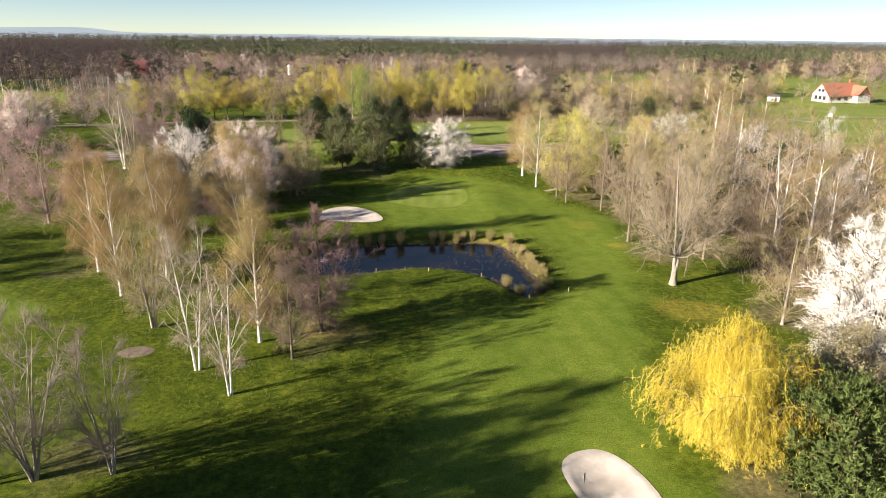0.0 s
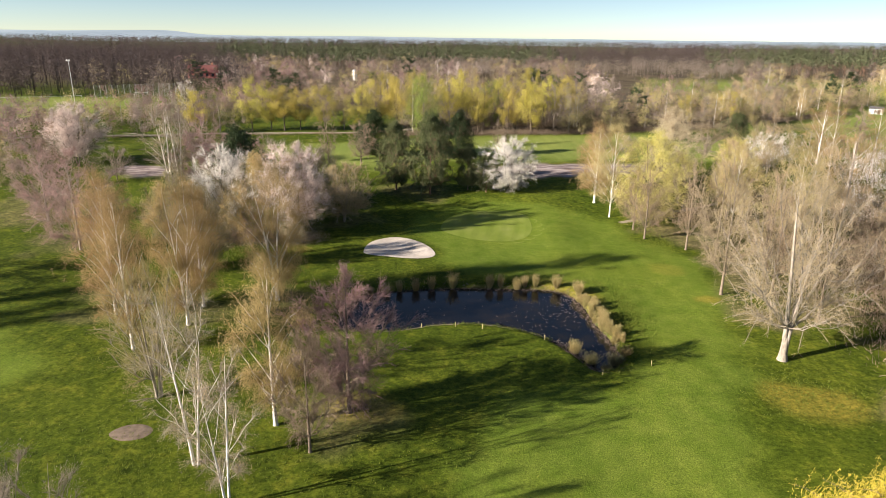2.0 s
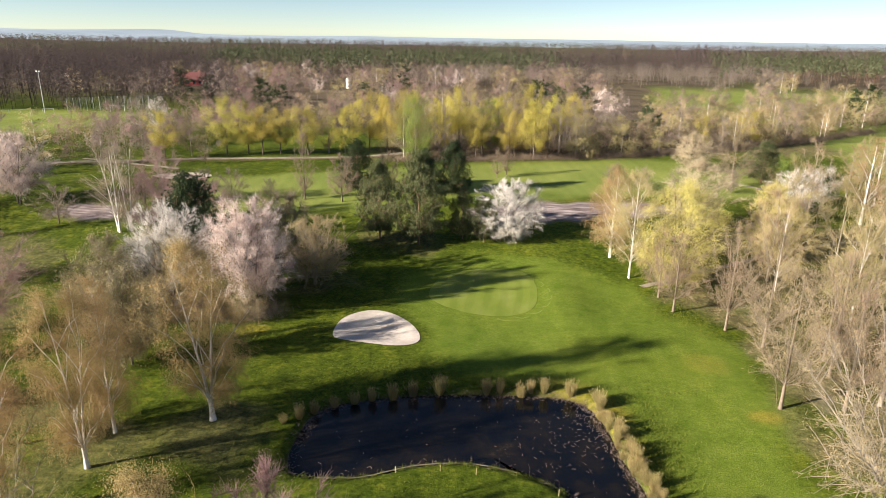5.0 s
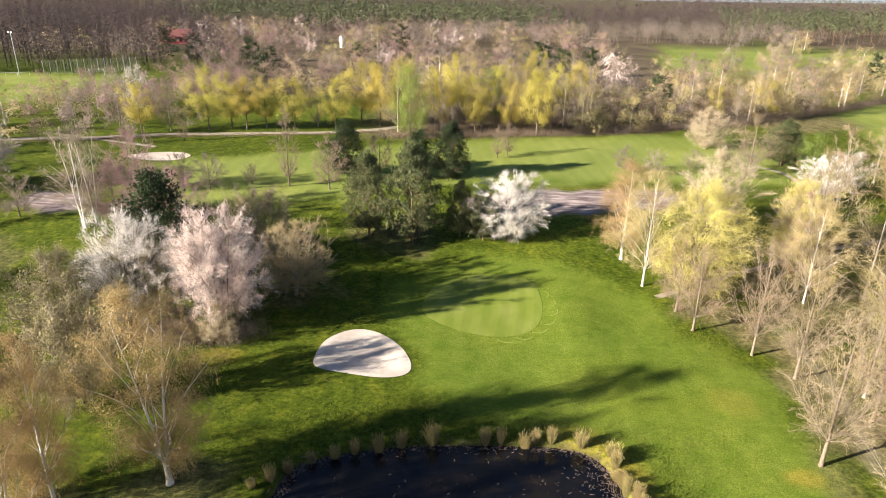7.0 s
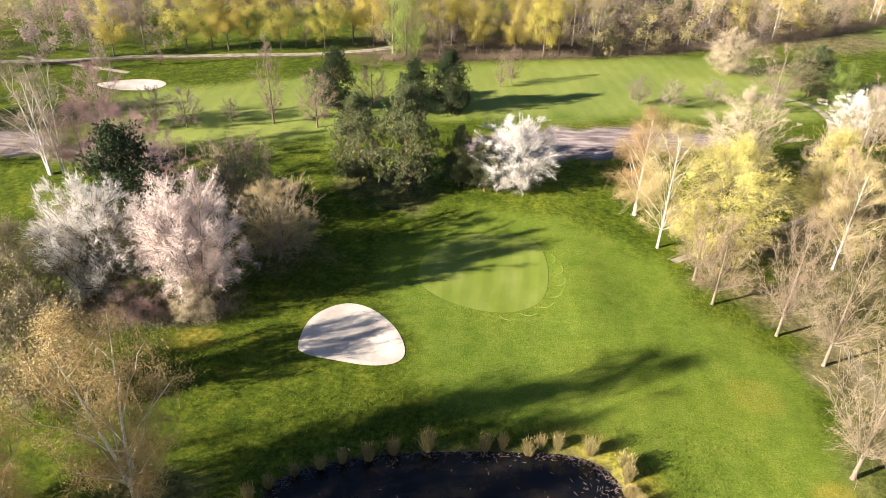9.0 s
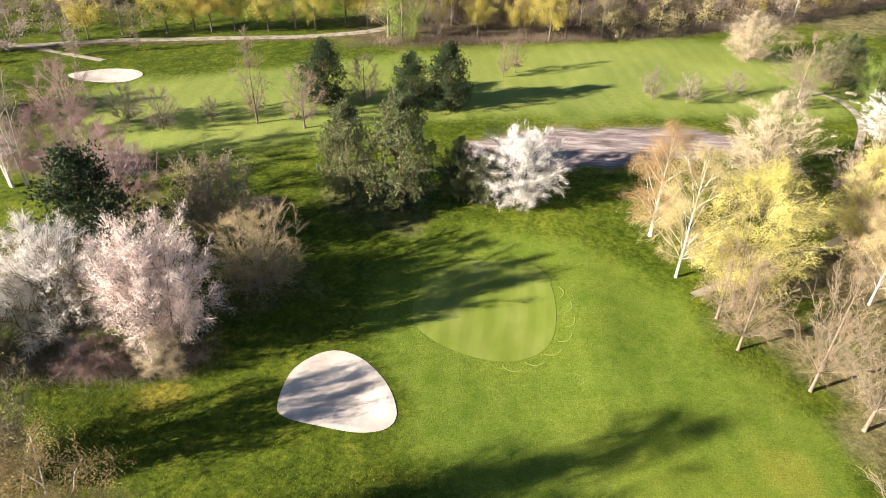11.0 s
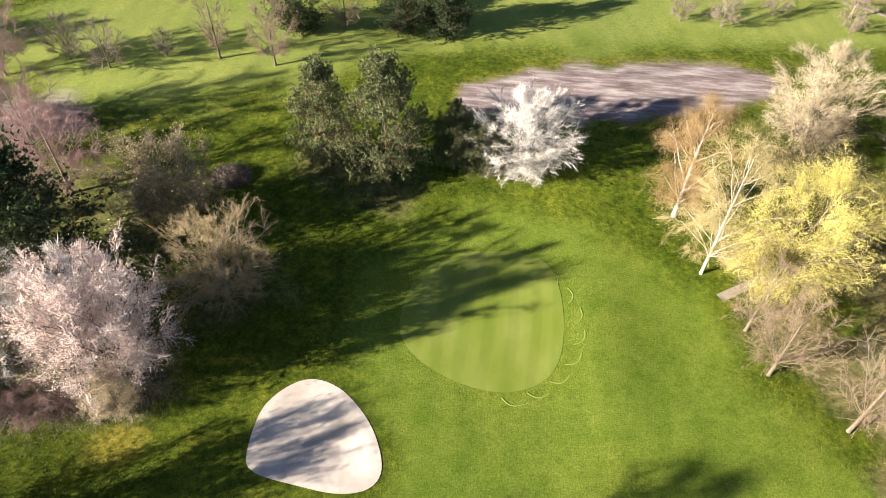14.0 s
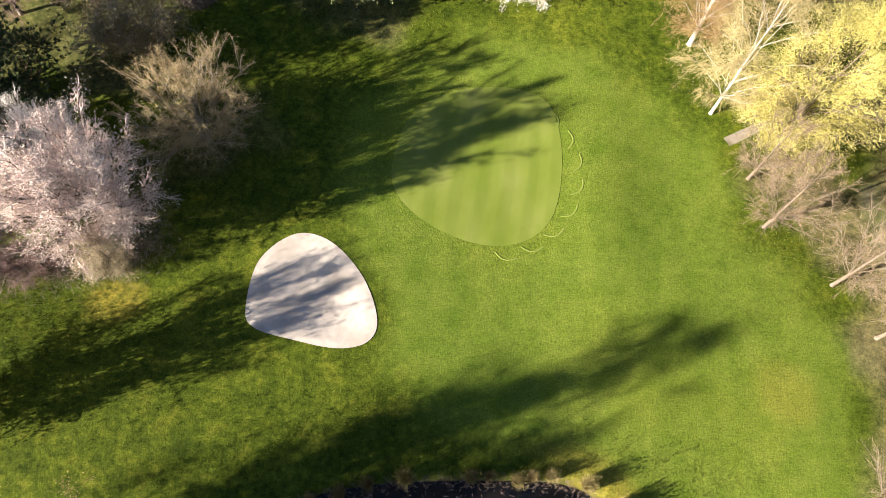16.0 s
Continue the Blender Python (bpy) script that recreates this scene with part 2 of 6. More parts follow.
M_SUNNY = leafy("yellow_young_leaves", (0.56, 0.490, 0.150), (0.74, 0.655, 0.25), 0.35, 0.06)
M_FRESH = leafy("fresh_green_leaves", (0.12, 0.19, 0.03), (0.26, 0.32, 0.07), 0.35, 0.12)
M_NEEDLE = leafy("pine_needles", (0.036, 0.052, 0.020), (0.225, 0.238, 0.110), 0.1, 0.06)
M_FARPINE = leafy("far_pine_needles", (0.065, 0.078, 0.040), (0.115, 0.130, 0.068), 0.1, 0.05)
M_DWARF = leafy("mountain_pine_needles", (0.034, 0.058, 0.012), (0.125, 0.158, 0.044), 0.12, 0.06)
M_FIR = leafy("fir_needles", (0.022, 0.040, 0.018), (0.070, 0.095, 0.036), 0.12, 0.10)
M_REED = leafy("dry_reed", (0.24, 0.198, 0.085), (0.43, 0.355, 0.165), 0.2, 0.12)
M_BRUSH = leafy("brushwood", (0.13, 0.10, 0.085), (0.26, 0.21, 0.18), 0.0)


# ---------------------------------------------------------------- mesh helpers
def mesh_of(name, verts, faces, mat, smooth=False):
    me = bpy.data.meshes.new(name)
    v = np.asarray(verts, dtype=np.float32).reshape(-1, 3)
    me.vertices.add(len(v))
    me.vertices.foreach_set("co", v.ravel())
    f = np.asarray(faces, dtype=np.int32)
    k = f.shape[1]
    me.loops.add(f.size)
    me.loops.foreach_set("vertex_index", f.ravel())
    me.polygons.add(len(f))
    me.polygons.foreach_set("loop_start", np.arange(0, f.size, k, dtype=np.int32))
    me.polygons.foreach_set("use_smooth", np.full(len(f), smooth))
    me.update(calc_edges=True)
    me.materials.append(mat)
    return me


def tri_mesh(name, tris, mat):
    t = np.asarray(tris, dtype=np.float32).reshape(-1, 3)
    return mesh_of(name, t, np.arange(len(t)).reshape(-1, 3), mat)


def child(name, me, parent, label=""):
    ob = new(name, me)
    ob.parent = parent
    return tagged(ob, label)


def part(name, bm, material, parent, label=""):
    me = bpy.data.meshes.new(name)
    bm.to_mesh(me)
    bm.free()
    me.materials.append(material)
    return child(name, me, parent, label)


def box(bm, size, at=(0, 0, 0), rz=0, bevel=0.0):
    r = bmesh.ops.create_cube(bm, size=1, matrix=pose(*at, 0, 0, rz) @ Matrix.Diagonal((*size, 1)))
    if bevel:
        ed = list({e for v in r["verts"] for e in v.link_edges})
        bmesh.ops.bevel(bm, geom=ed, offset=bevel, segments=2, affect="EDGES", profile=0.5)
    return bm


def rod(bm, a, b, r1, r2=None, n=8):
    a, b = Vector(a), Vector(b)
    d = b - a
    m = Matrix.Translation((a + b) / 2) @ d.to_track_quat("Z", "Y").to_matrix().to_4x4()
    bmesh.ops.create_cone(bm, cap_ends=True, segments=n, radius1=r1, radius2=r1 if r2 is None else r2, depth=d.length, matrix=m)
    return bm


# ---------------------------------------------------------------- the lie of the land
def closed_curve(pts, k=6):
    """Smooth closed outline through a few corner points."""
    p = np.array(pts, float)
    out = []
    for i in range(len(p)):
        a, b, c, d = p[i - 1], p[i], p[(i + 1) % len(p)], p[(i + 2) % len(p)]
        for u in np.arange(k) / k:
            out.append(0.5 * (2 * b + (c - a) * u + (2 * a - 5 * b + 4 * c - d) * u * u + (3 * b - a - 3 * c + d) * u ** 3))
    return np.array(out)


def signed(X, Y, poly):
    """Distance to an outline, negative inside."""
    best, inside = np.full(X.shape, 1e9), np.zeros(X.shape, bool)
    for i in range(len(poly)):
        (x1, y1), (x2, y2) = poly[i - 1], poly[i]
        dx, dy = x2 - x1, y2 - y1
        u = np.clip(((X - x1) * dx + (Y - y1) * dy) / (dx * dx + dy * dy + 1e-9), 0, 1)
        best = np.minimum(best, np.hypot(X - x1 - u * dx, Y - y1 - u * dy))
        inside ^= ((y1 > Y) != (y2 > Y)) & (X < dx * (Y - y1) / (dy + 1e-12) + x1)
    return np.where(inside, -best, best)


def step(v, a, b):
    s = np.clip((v - a) / (b - a), 0, 1)
    return s * s * (3 - 2 * s)


POND = closed_curve([(-16.5, 79.6), (-14.5, 82.6), (-8, 85.0), (0, 86.2), (6.2, 86.3), (9.0, 83.6), (10.3, 77), (11.8, 71.5), (11.4, 67.6), (9.4, 66.6), (7.4, 70), (4.4, 73.4), (-1, 75.2), (-6, 74.6), (-11, 72.4), (-16, 73)])
BUNKER = closed_curve([(-18.8, 96.6), (-18.6, 100.6), (-16.2, 103.1), (-13.3, 102.7), (-10.4, 100), (-8.9, 96.8), (-9.4, 95), (-11.6, 94.3), (-14.8, 94.6), (-17.8, 95.2)])
BUNKER_S = closed_curve([(8.1, 36), (8.9, 37.8), (11, 38.4), (12.7, 36.8), (13.8, 33.4), (13.2, 30.5), (10.8, 30), (9, 32.5)])
BUNKER_W = closed_curve([(-74.5, 161), (-70, 164.1), (-65, 164.4), (-62.2, 162), (-63.2, 158.7), (-67, 157.8), (-72, 158.8)])
BUNKER_L = closed_curve([(-78, 132.5), (-76.5, 136.8), (-69, 136.4), (-65.5, 133.2), (-69, 131.6)])
BUNKER_E = closed_curve([(102, 203), (106, 204.4), (112, 201), (110, 199.2), (105, 200)])
GREEN = closed_curve([(-9.5, 110), (-8.5, 115.2), (-5, 118), (0, 118.8), (3.2, 117.6), (4.5, 113.5), (4.3, 108), (2.6, 105), (-0.8, 103.8), (-5, 104.7), (-8.3, 107)])
PATCH = closed_curve([(-6.2, 139.4), (-4.4, 143.2), (0, 146.6), (8, 149.2), (18, 151.4), (26, 151.6), (30, 148.6), (27, 144.6), (19, 141.2), (8, 138.8), (-1, 137.4)], 12)
PATCH = PATCH + np.array([[0.9 * noise.noise((x * 0.45, y * 0.45, 1.0)), 0.9 * noise.noise((x * 0.45, y * 0.45, 7.0))] for x, y in PATCH])
FAIRWAY = closed_curve([(2, 10), (-2, 40), (0, 58), (9, 62), (14, 68), (12.6, 78), (9, 87), (-2, 88.5), (-6, 92), (-8, 98), (-12, 104), (-14, 114), (-8, 122), (4, 124), (12, 120), (16.5, 116), (19.5, 109), (24, 103), (26.5, 97), (25.5, 88), (24, 78), (23.4, 70), (20.5, 60), (18, 46), (14, 20)])
FAIRWAY_N = closed_curve([(-70, 150), (-40, 170), (-10, 184), (20, 194), (50, 196), (60, 176), (48, 160), (28, 158), (10, 154), (-8, 152), (-30, 140), (-50, 135)])
FAIRWAY_W = closed_curve([(-80, 40), (-50, 40), (-40, 58), (-46, 64), (-62, 76), (-90, 90)])
FIELD_W = closed_curve([(-240, 205), (-190, 200), (-138, 205), (-130, 250), (-142, 270), (-200, 262)])
FIELD_E = closed_curve([(80, 150), (84, 190), (90, 230), (92, 270), (70, 310), (68, 370), (100, 460), (150, 480), (210, 470), (300, 440), (280, 300), (260, 200), (180, 140)])
TRACE = closed_curve([(-62, 131), (-52, 129), (-47, 131), (-50, 135), (-58, 136), (-64, 134)])
YELLOW = closed_curve([(22.4, 63.3), (25.5, 65.8), (29.8, 65.2), (30.3, 62.5), (27.5, 60), (23.8, 60.2)])
LITTER = [(-11, 56, 4.5), (-24, 76, 6), (-31, 105, 6), (-40, 104.5, 6), (-25, 111, 5), (-33, 72, 6), (-42, 76, 6), (-46, 118, 9), (-36, 121, 8), (-14, 127, 6), (-19, 128, 5), (33, 102, 9), (31, 92, 6), (36, 84, 8), (30, 88, 4), (31, 98, 5), (27, 108, 5), (29, 80, 4), (38, 118, 12), (24, 114, 5), (46, 100, 16), (60, 90, 18), (48, 76, 12), (40, 62, 9),
          (70, 112, 20), (56, 128, 16), (32, 134, 9), (90, 140, 20), (34, 46, 10), (24, 32, 7), (-24, 36, 4), (10, 203, 10), (-10, 200, 10), (30, 208, 12), (50, 214, 14), (75, 222, 18), (-75, 112, 14), (-60, 96, 8)]
HARD_RIM = [(BUNKER, 0.55), (BUNKER_S, 0.5), (BUNKER_W, 0.5), (BUNKER_E, 0.4)]


def ground_z(X, Y):
    X, Y = np.asarray(X, float), np.asarray(Y, float)
    s = np.clip((Y - 108) / 42, 0, 1)
    z = 3 * s * s * (3 - 2 * s)
    z = z + 0.10 * np.sin(X * 0.21 + 1.3) * np.sin(Y * 0.17) * step(Y, 20, 60)
    z = z + 0.35 * np.exp(-(((X - 8) / 3.5) ** 2 + ((Y - 110) / 9) ** 2))
    return z


def dug_z(X, Y):
    """The ground with pond and bunkers dug out."""
    z = ground_z(X, Y)
    z = z - 1.9 * step(-signed(X, Y, POND), -0.9, 1.3)
    z = z + 1.25 * np.exp(-((X - 7.4) ** 2 / 7 + (Y - 83.4) ** 2 / 2.5)) * step(-signed(X, Y, POND), 0.2, 1.0)
    for poly, deep in HARD_RIM:
        z = z - deep * step(-signed(X, Y, poly), 0.5, 1.3)
    return z


def zat(x, y):
    return float(ground_z(x, y))


def build_ground():
    fx = np.unique(np.round(np.concatenate([np.arange(-80, -50, 1.5), np.arange(-50, 50.1, 1.0), np.arange(-20, 14.2, 0.5)]), 2))
    fy = np.unique(np.round(np.concatenate([np.arange(24, 128.1, 1.0), np.arange(129.5, 168, 1.5), np.arange(64, 104.6, 0.5)]), 2))
    grow = [1.6, 1.8, 2, 2.3, 2.6, 3, 3, 3.5, 4, 4, 5, 5, 6, 7, 8, 9, 10, 12, 14, 18, 22, 28, 36, 46, 60, 80, 110, 150, 210, 290, 400, 560, 800, 900]
    far = np.cumsum(grow)
    xs = np.concatenate([fx[0] - far[::-1], fx, fx[-1] + far])
    ys = np.concatenate([fy[0] - far[::-1], fy, fy[-1] + far])
    X, Y = np.meshgrid(xs, ys)
    Z = dug_z(X, Y)
    nx, ny = len(xs), len(ys)
    i = np.arange(nx * ny).reshape(ny, nx)
    q = np.stack([i[:-1, :-1], i[:-1, 1:], i[1:, 1:], i[1:, :-1]], -1).reshape(-1, 4)
    me = mesh_of("ground", np.stack([X, Y, Z], -1), q, M_GRASS, True)
    wob = np.array([noise.noise((x * 0.22, y * 0.22, 0)) for x, y in zip(X.ravel(), Y.ravel())]).reshape(X.shape)
    mow = np.zeros(X.shape)
    for poly in (FAIRWAY, FAIRWAY_N, FAIRWAY_W, FIELD_W, FIELD_E):
        mow = np.maximum(mow, step(-signed(X, Y, poly) + wob * 2.5, -2.6, 2.6))
    pale = 0.8 * np.maximum(step(-signed(X, Y, FAIRWAY_N) + wob * 4, -4, 5), np.maximum(step(-signed(X, Y, FIELD_W), -1, 3), step(-signed(X, Y, FIELD_E), -1, 3)))
    dry = step(-signed(X, Y, YELLOW) + wob * 1.2, -0.8, 0.9) * 0.75
    # spot at (-29, 95.4): sunlit gap between tree shadows, painted in straw colour
    for x, y, r in ((-10, 57.5, 2.6), (-29, 95.4, 1.2), (-13, 126, 1.0), (40, 72, 3), (-28.6, 96, 2), (23.4, 84.5, 1.3)):
        dry = np.maximum(dry, 0.7 * step(r - np.hypot(X - x, (Y - y) * 1.5) + wob * 1.5, -0.8, 0.8))
    dry = np.maximum(dry, 0.55 * step(2.2 - np.abs(signed(X, Y, POND) - 1.2), 0, 1.6) * step(X + 0.8 * Y, 72, 76))
    dry = np.maximum(dry, 0.28 * step(2.3 - np.hypot(X - 21.3, Y - 94.4) + wob * 0.8, -0.6, 0.8))
    dry = np.maximum(dry, 0.4 * step(1.6 - np.abs(signed(X, Y, PATCH) - 0.7) + wob * 1.2, 0, 1.6))
    worn = np.zeros(X.shape)
    for line, half in ((((30.2, 112), (31.8, 100), (31.5, 92), (30, 86)), 0.45),):
        for (x1, y1), (x2, y2) in zip(line[:-1], line[1:]):
            u = np.clip(((X - x1) * (x2 - x1) + (Y - y1) * (y2 - y1)) / ((x2 - x1) ** 2 + (y2 - y1) ** 2), 0, 1)
            worn = np.maximum(worn, step(half - np.hypot(X - x1 - u * (x2 - x1), Y - y1 - u * (y2 - y1)) + 0.5 * wob, -0.6, 0.3) * 0.5)
    bare = np.maximum(step(-signed(X, Y, PATCH) + wob * 1.6, -1.4, 1.4), 0.9 * step(-signed(X, Y, BUNKER_L) + wob * 1.6, -1.2, 0.8))
    bare = np.maximum(bare, 0.55 * step(-signed(X, Y, TRACE) + wob * 2, -1.5, 1.5))
    mud = step(-signed(X, Y, POND), -0.45, 0.25)
    lit = np.zeros(X.shape)
    for x, y, r in LITTER:
        lit = np.maximum(lit, step(0.8 * r - np.hypot(X - x, Y - y) + wob * 4.5, -1.5, 2.5) * (0.62 if x > 18 or y > 190 else 0.38))
    lit = lit * (1 - 0.9 * step(-signed(X, Y, FAIRWAY), -0.5, 0.5))
    wild = step(np.maximum(np.abs(X) / 2.2, Y - 120), 150, 260)
    wild = np.maximum(wild, step(Y - 190 - 0.25 * X - 0.003 * np.maximum(0, X) ** 2 + wob * 4, -2, 5) * step(X, -40, -24) * step(160 - X, 0, 20))
    wild = np.maximum(wild, step(Y + wob * 8, 228, 244) * step(X, -125, -110)) * (1 - mow)
    for name, a in (("mow", mow), ("pale", pale), ("dry", dry), ("litter", lit), ("wild", wild), ("mud", mud), ("worn", worn), ("bare", bare)):
        me.attributes.new(name, "FLOAT", "POINT").data.foreach_set("value", a.astype(np.float32).ravel())
    return tagged(new("ground", me), "spring lawn, mown fairway and rough running out to the woods", "ground", kind="structure")


def disc(name, poly, mat, height, label, category, rings=8, lift=0.03):
    """A filled outline draped on the ground; height(s) is added, with s from 0 in the middle to 1 at the rim."""
    c = poly.mean(0)
    V, F, n = [(*c, 0)], [], len(poly)
    for k in range(1, rings + 1):
        s = k / rings
        V += [(*(c + (p - c) * s), 0) for p in poly]
    V = np.array(V)
    s = np.concatenate([[0], np.repeat(np.arange(1, rings + 1) / rings, n)])
    V[:, 2] = ground_z(V[:, 0], V[:, 1]) + lift + height(s)
    tris = [(0, 1 + i, 1 + (i + 1) % n) for i in range(n)]
    for k in range(rings - 1):
        a, b = 1 + k * n, 1 + (k + 1) * n
        for i in range(n):
            j = (i + 1) % n
            tris += [(a + i, b + i, b + j), (a + i, b + j, a + j)]
    return tagged(new(name, mesh_of(name, V, tris, mat, True)), label, category, kind="structure")


def ribbon(name, pts, width, mat, label, category, lift=0.035):
    p = np.array(pts, float)
    d = np.concatenate([[0], np.cumsum(np.hypot(*np.diff(p, axis=0).T))])
    u = np.linspace(0, d[-1], max(6, int(d[-1] / 1.2)))
    x, y = np.interp(u, d, p[:, 0]), np.interp(u, d, p[:, 1])
    for _ in range(4):
        x[1:-1], y[1:-1] = (x[:-2] + x[1:-1] + x[2:]) / 3, (y[:-2] + y[1:-1] + y[2:]) / 3
    t = np.stack([np.gradient(x), np.gradient(y)], 1)
    t /= np.linalg.norm(t, axis=1)[:, None]
    cols = []
    for k in (-0.5, -0.25, 0, 0.25, 0.5):
        w = width * (1 + 0.18 * np.array([noise.noise((a * 0.4, b * 0.4, k)) for a, b in zip(x, y)]))
        cx, cy = x - t[:, 1] * w * k, y + t[:, 0] * w * k
        cols.append(np.stack([cx, cy, ground_z(cx, cy) + lift - (0.05 if abs(k) == 0.5 else 0)], 1))
    V = np.stack(cols, 1)
    i = np.arange(V.shape[0] * 5).reshape(-1, 5)
    q = np.stack([i[:-1, :-1], i[:-1, 1:], i[1:, 1:], i[1:, :-1]], -1).reshape(-1, 4)
    return tagged(new(name, mesh_of(name, V, q, mat, True)), label, category, kind="structure")


build_ground()
for poly, deep in HARD_RIM:
    disc("bunker", poly, M_SAND, lambda s: -0.30 * (1 - np.minimum(s / 0.86, 1) ** 2), "pale raked sand bunker cut into the lawn", "bunker", 14, 0.035)
disc("putting_green", GREEN, M_GREEN, lambda s: 0.02 - 0.022 * s ** 8, "closely mown pale putting green", "putting green", 14, 0.022)
M_BRUISE = surface("bruised_grass", (0.150, 0.198, 0.030), (0.200, 0.236, 0.050), 3.0, 0.9, 0.0)
for k in range(9):                     # scalloped marks of the mower beside the green
    a0 = radians(62 - 17 * k)
    mx, my = -1.6 + 7.4 * math.cos(a0), 110.6 + 7.6 * math.sin(a0)
    arc = [(mx + 0.9 * math.cos(a0 + radians(t)), my + 0.9 * math.sin(a0 + radians(t))) for t in (-110, -75, -40, 0, 30, 55)]
    ribbon("mower_trace", arc, 0.22, M_BRUISE, "pale curved mower mark in the grass", "mower mark", 0.022)
disc("dirt_patch", closed_curve([(-28.2, 51.6), (-27.6, 52.8), (-26.2, 53.1), (-25.2, 52.4), (-25.6, 51.3), (-27, 50.9)]), M_EARTH, lambda s: 0.01 - 0.06 * s ** 6, "small bare patch of brown earth in the lawn", "dirt patch", 6, 0.05)
ribbon("path", [(18.6, 115.6), (20, 116.4), (27.8, 121.4), (33.7, 124.4), (40, 129), (52, 134), (70, 140)], 1.0, M_GRAVEL, "narrow grey gravel path under the trees", "path")
ribbon("path", [(46, 172.4), (49.4, 171), (52.3, 168), (52.6, 162), (51, 156), (47, 148)], 1.3, M_GRAVEL, "curved pale gravel path in the lawn", "path")
ribbon("path", [(-100, 176), (-90, 174), (-82, 171), (-72.6, 168.2)], 1.5, M_GRAVEL, "pale gravel path leading to a bunker", "path")
ribbon("road", [(-160, 150), (-110, 168), (-77, 179.5), (-63, 183), (-44, 187.5), (-30, 193), (-22, 202), (-20, 216)], 2.8, M_GRAVEL, "grey farm track between hedges and trees", "road")
ribbon("road", [(90, 196), (112, 207), (123, 214), (140, 214), (170, 214), (230, 214)], 2.6, M_GRAVEL, "pale gravel drive through the lawn", "road")


def water():
    V = [(x, y, 0) for x, y in POND]
    c = POND.mean(0)
    P = c + (POND - c) * 1.08
    n = len(P)
    V = [(*c, -0.55)] + [(x, y, -0.55) for x, y in P]
    F = [(0, 1 + i, 1 + (i + 1) % n) for i in range(n)]
    return tagged(new("water", mesh_of("water", V, F, M_WATER)), "still dark pond water with floating debris", "pond", kind="structure")


water()


# ---------------------------------------------------------------- trees
def unit(v):
    return v / (np.linalg.norm(v, axis=-1, keepdims=True) + 1e-9)


def bezier(a, b, c, k):
    u = np.linspace(0, 1, k)[:, None]
    return (1 - u) ** 2 * a + 2 * u * (1 - u) * b + u * u * c


class Wood:
    """Collects tapered limbs as one mesh."""

    def __init__(self):
        self.v, self.f, self.n = [], [], 0

    def limb(self, pts, r0, r1, sides):
        k = len(pts)
        t = unit(np.gradient(pts, axis=0))
        ref = np.array([0.31, 0.95, 0.05]) if abs(t[0][2]) > 0.8 else np.array([0, 0, 1.0])
        a = unit(np.cross(t, ref))
        b = np.cross(t, a)
        ang = np.arange(sides) * 2 * np.pi / sides
        r = (r0 + (r1 - r0) * np.linspace(0, 1, k) ** 0.8)[:, None, None]
        ring = pts[:, None] + r * (np.cos(ang)[None, :, None] * a[:, None] + np.sin(ang)[None, :, None] * b[:, None])
        self.v.append(ring.reshape(-1, 3))
        i = self.n + np.arange(k * sides).reshape(k, sides)
        j = np.roll(i, -1, 1)
        self.f.append(np.stack([i[:-1], j[:-1], j[1:], i[1:]], -1).reshape(-1, 4))
        self.n += k * sides

    def mesh(self, name, mat):
        return mesh_of(name, np.concatenate(self.v), np.concatenate(self.f), mat, True)


def blades(base, way, length, width, rng, bend=0.0, out=None):
    """Twigs: slim triangles from base along way, turned to face out where that is given."""
    side = unit(np.cross(way, rng.normal(size=way.shape) if out is None else out + rng.normal(0, 0.45, way.shape)))
    tip = base + way * length[:, None]
    tip[:, 2] -= bend * length
    w = (width * 0.5)[:, None] if np.ndim(width) else width * 0.5
    return np.stack([base - side * w, base + side * w, tip], 1)


def flakes(at, size, rng, out=None, loose=0.5):
    """Leaves or petals: small triangles, turned every way or roughly facing out of the crown."""
    if out is None:
        a, b = unit(rng.normal(size=at.shape)), unit(rng.normal(size=at.shape))
    else:
        nrm = unit(out + rng.normal(0, loose, at.shape))
        a = unit(np.cross(nrm, rng.normal(size=at.shape)))
        b = np.cross(nrm, a)
        a, b = a, -0.5 * a + 0.87 * b
    s = size[:, None]
    return np.stack([at + a * s * 0.6, at + b * s * 0.6, at - (a + b) * s * 0.6], 1)


PROFILE = {
    "round": lambda s: np.sqrt(np.clip(1 - (2 * s - 0.95) ** 2, 0.03, 1)),
    "oval": lambda s: np.clip(np.sin(np.pi * np.clip(s * 0.9 + 0.10, 0, 1)) ** 0.7, 0.10, 1),
    "vase": lambda s: np.clip(0.35 + 0.75 * np.sin(np.pi * np.clip(s * 0.82 + 0.08, 0, 1)), 0.1, 1) * np.clip(1.12 - s ** 5, 0.1, 1),
    "cone": lambda s: np.clip(1.05 - s, 0.06, 1) ** 0.8,
    "pine": lambda s: np.clip(np.sin(np.pi * np.clip(s * 0.72 + 0.27, 0, 1)), 0.06, 1) ** 0.75 * np.where(s < 0.08, 0.7, 1),
    "slim": lambda s: np.clip(0.45 + 0.55 * np.sin(np.pi * s), 0.1, 1) * np.clip(1.05 - s ** 4, 0.1, 1),
}


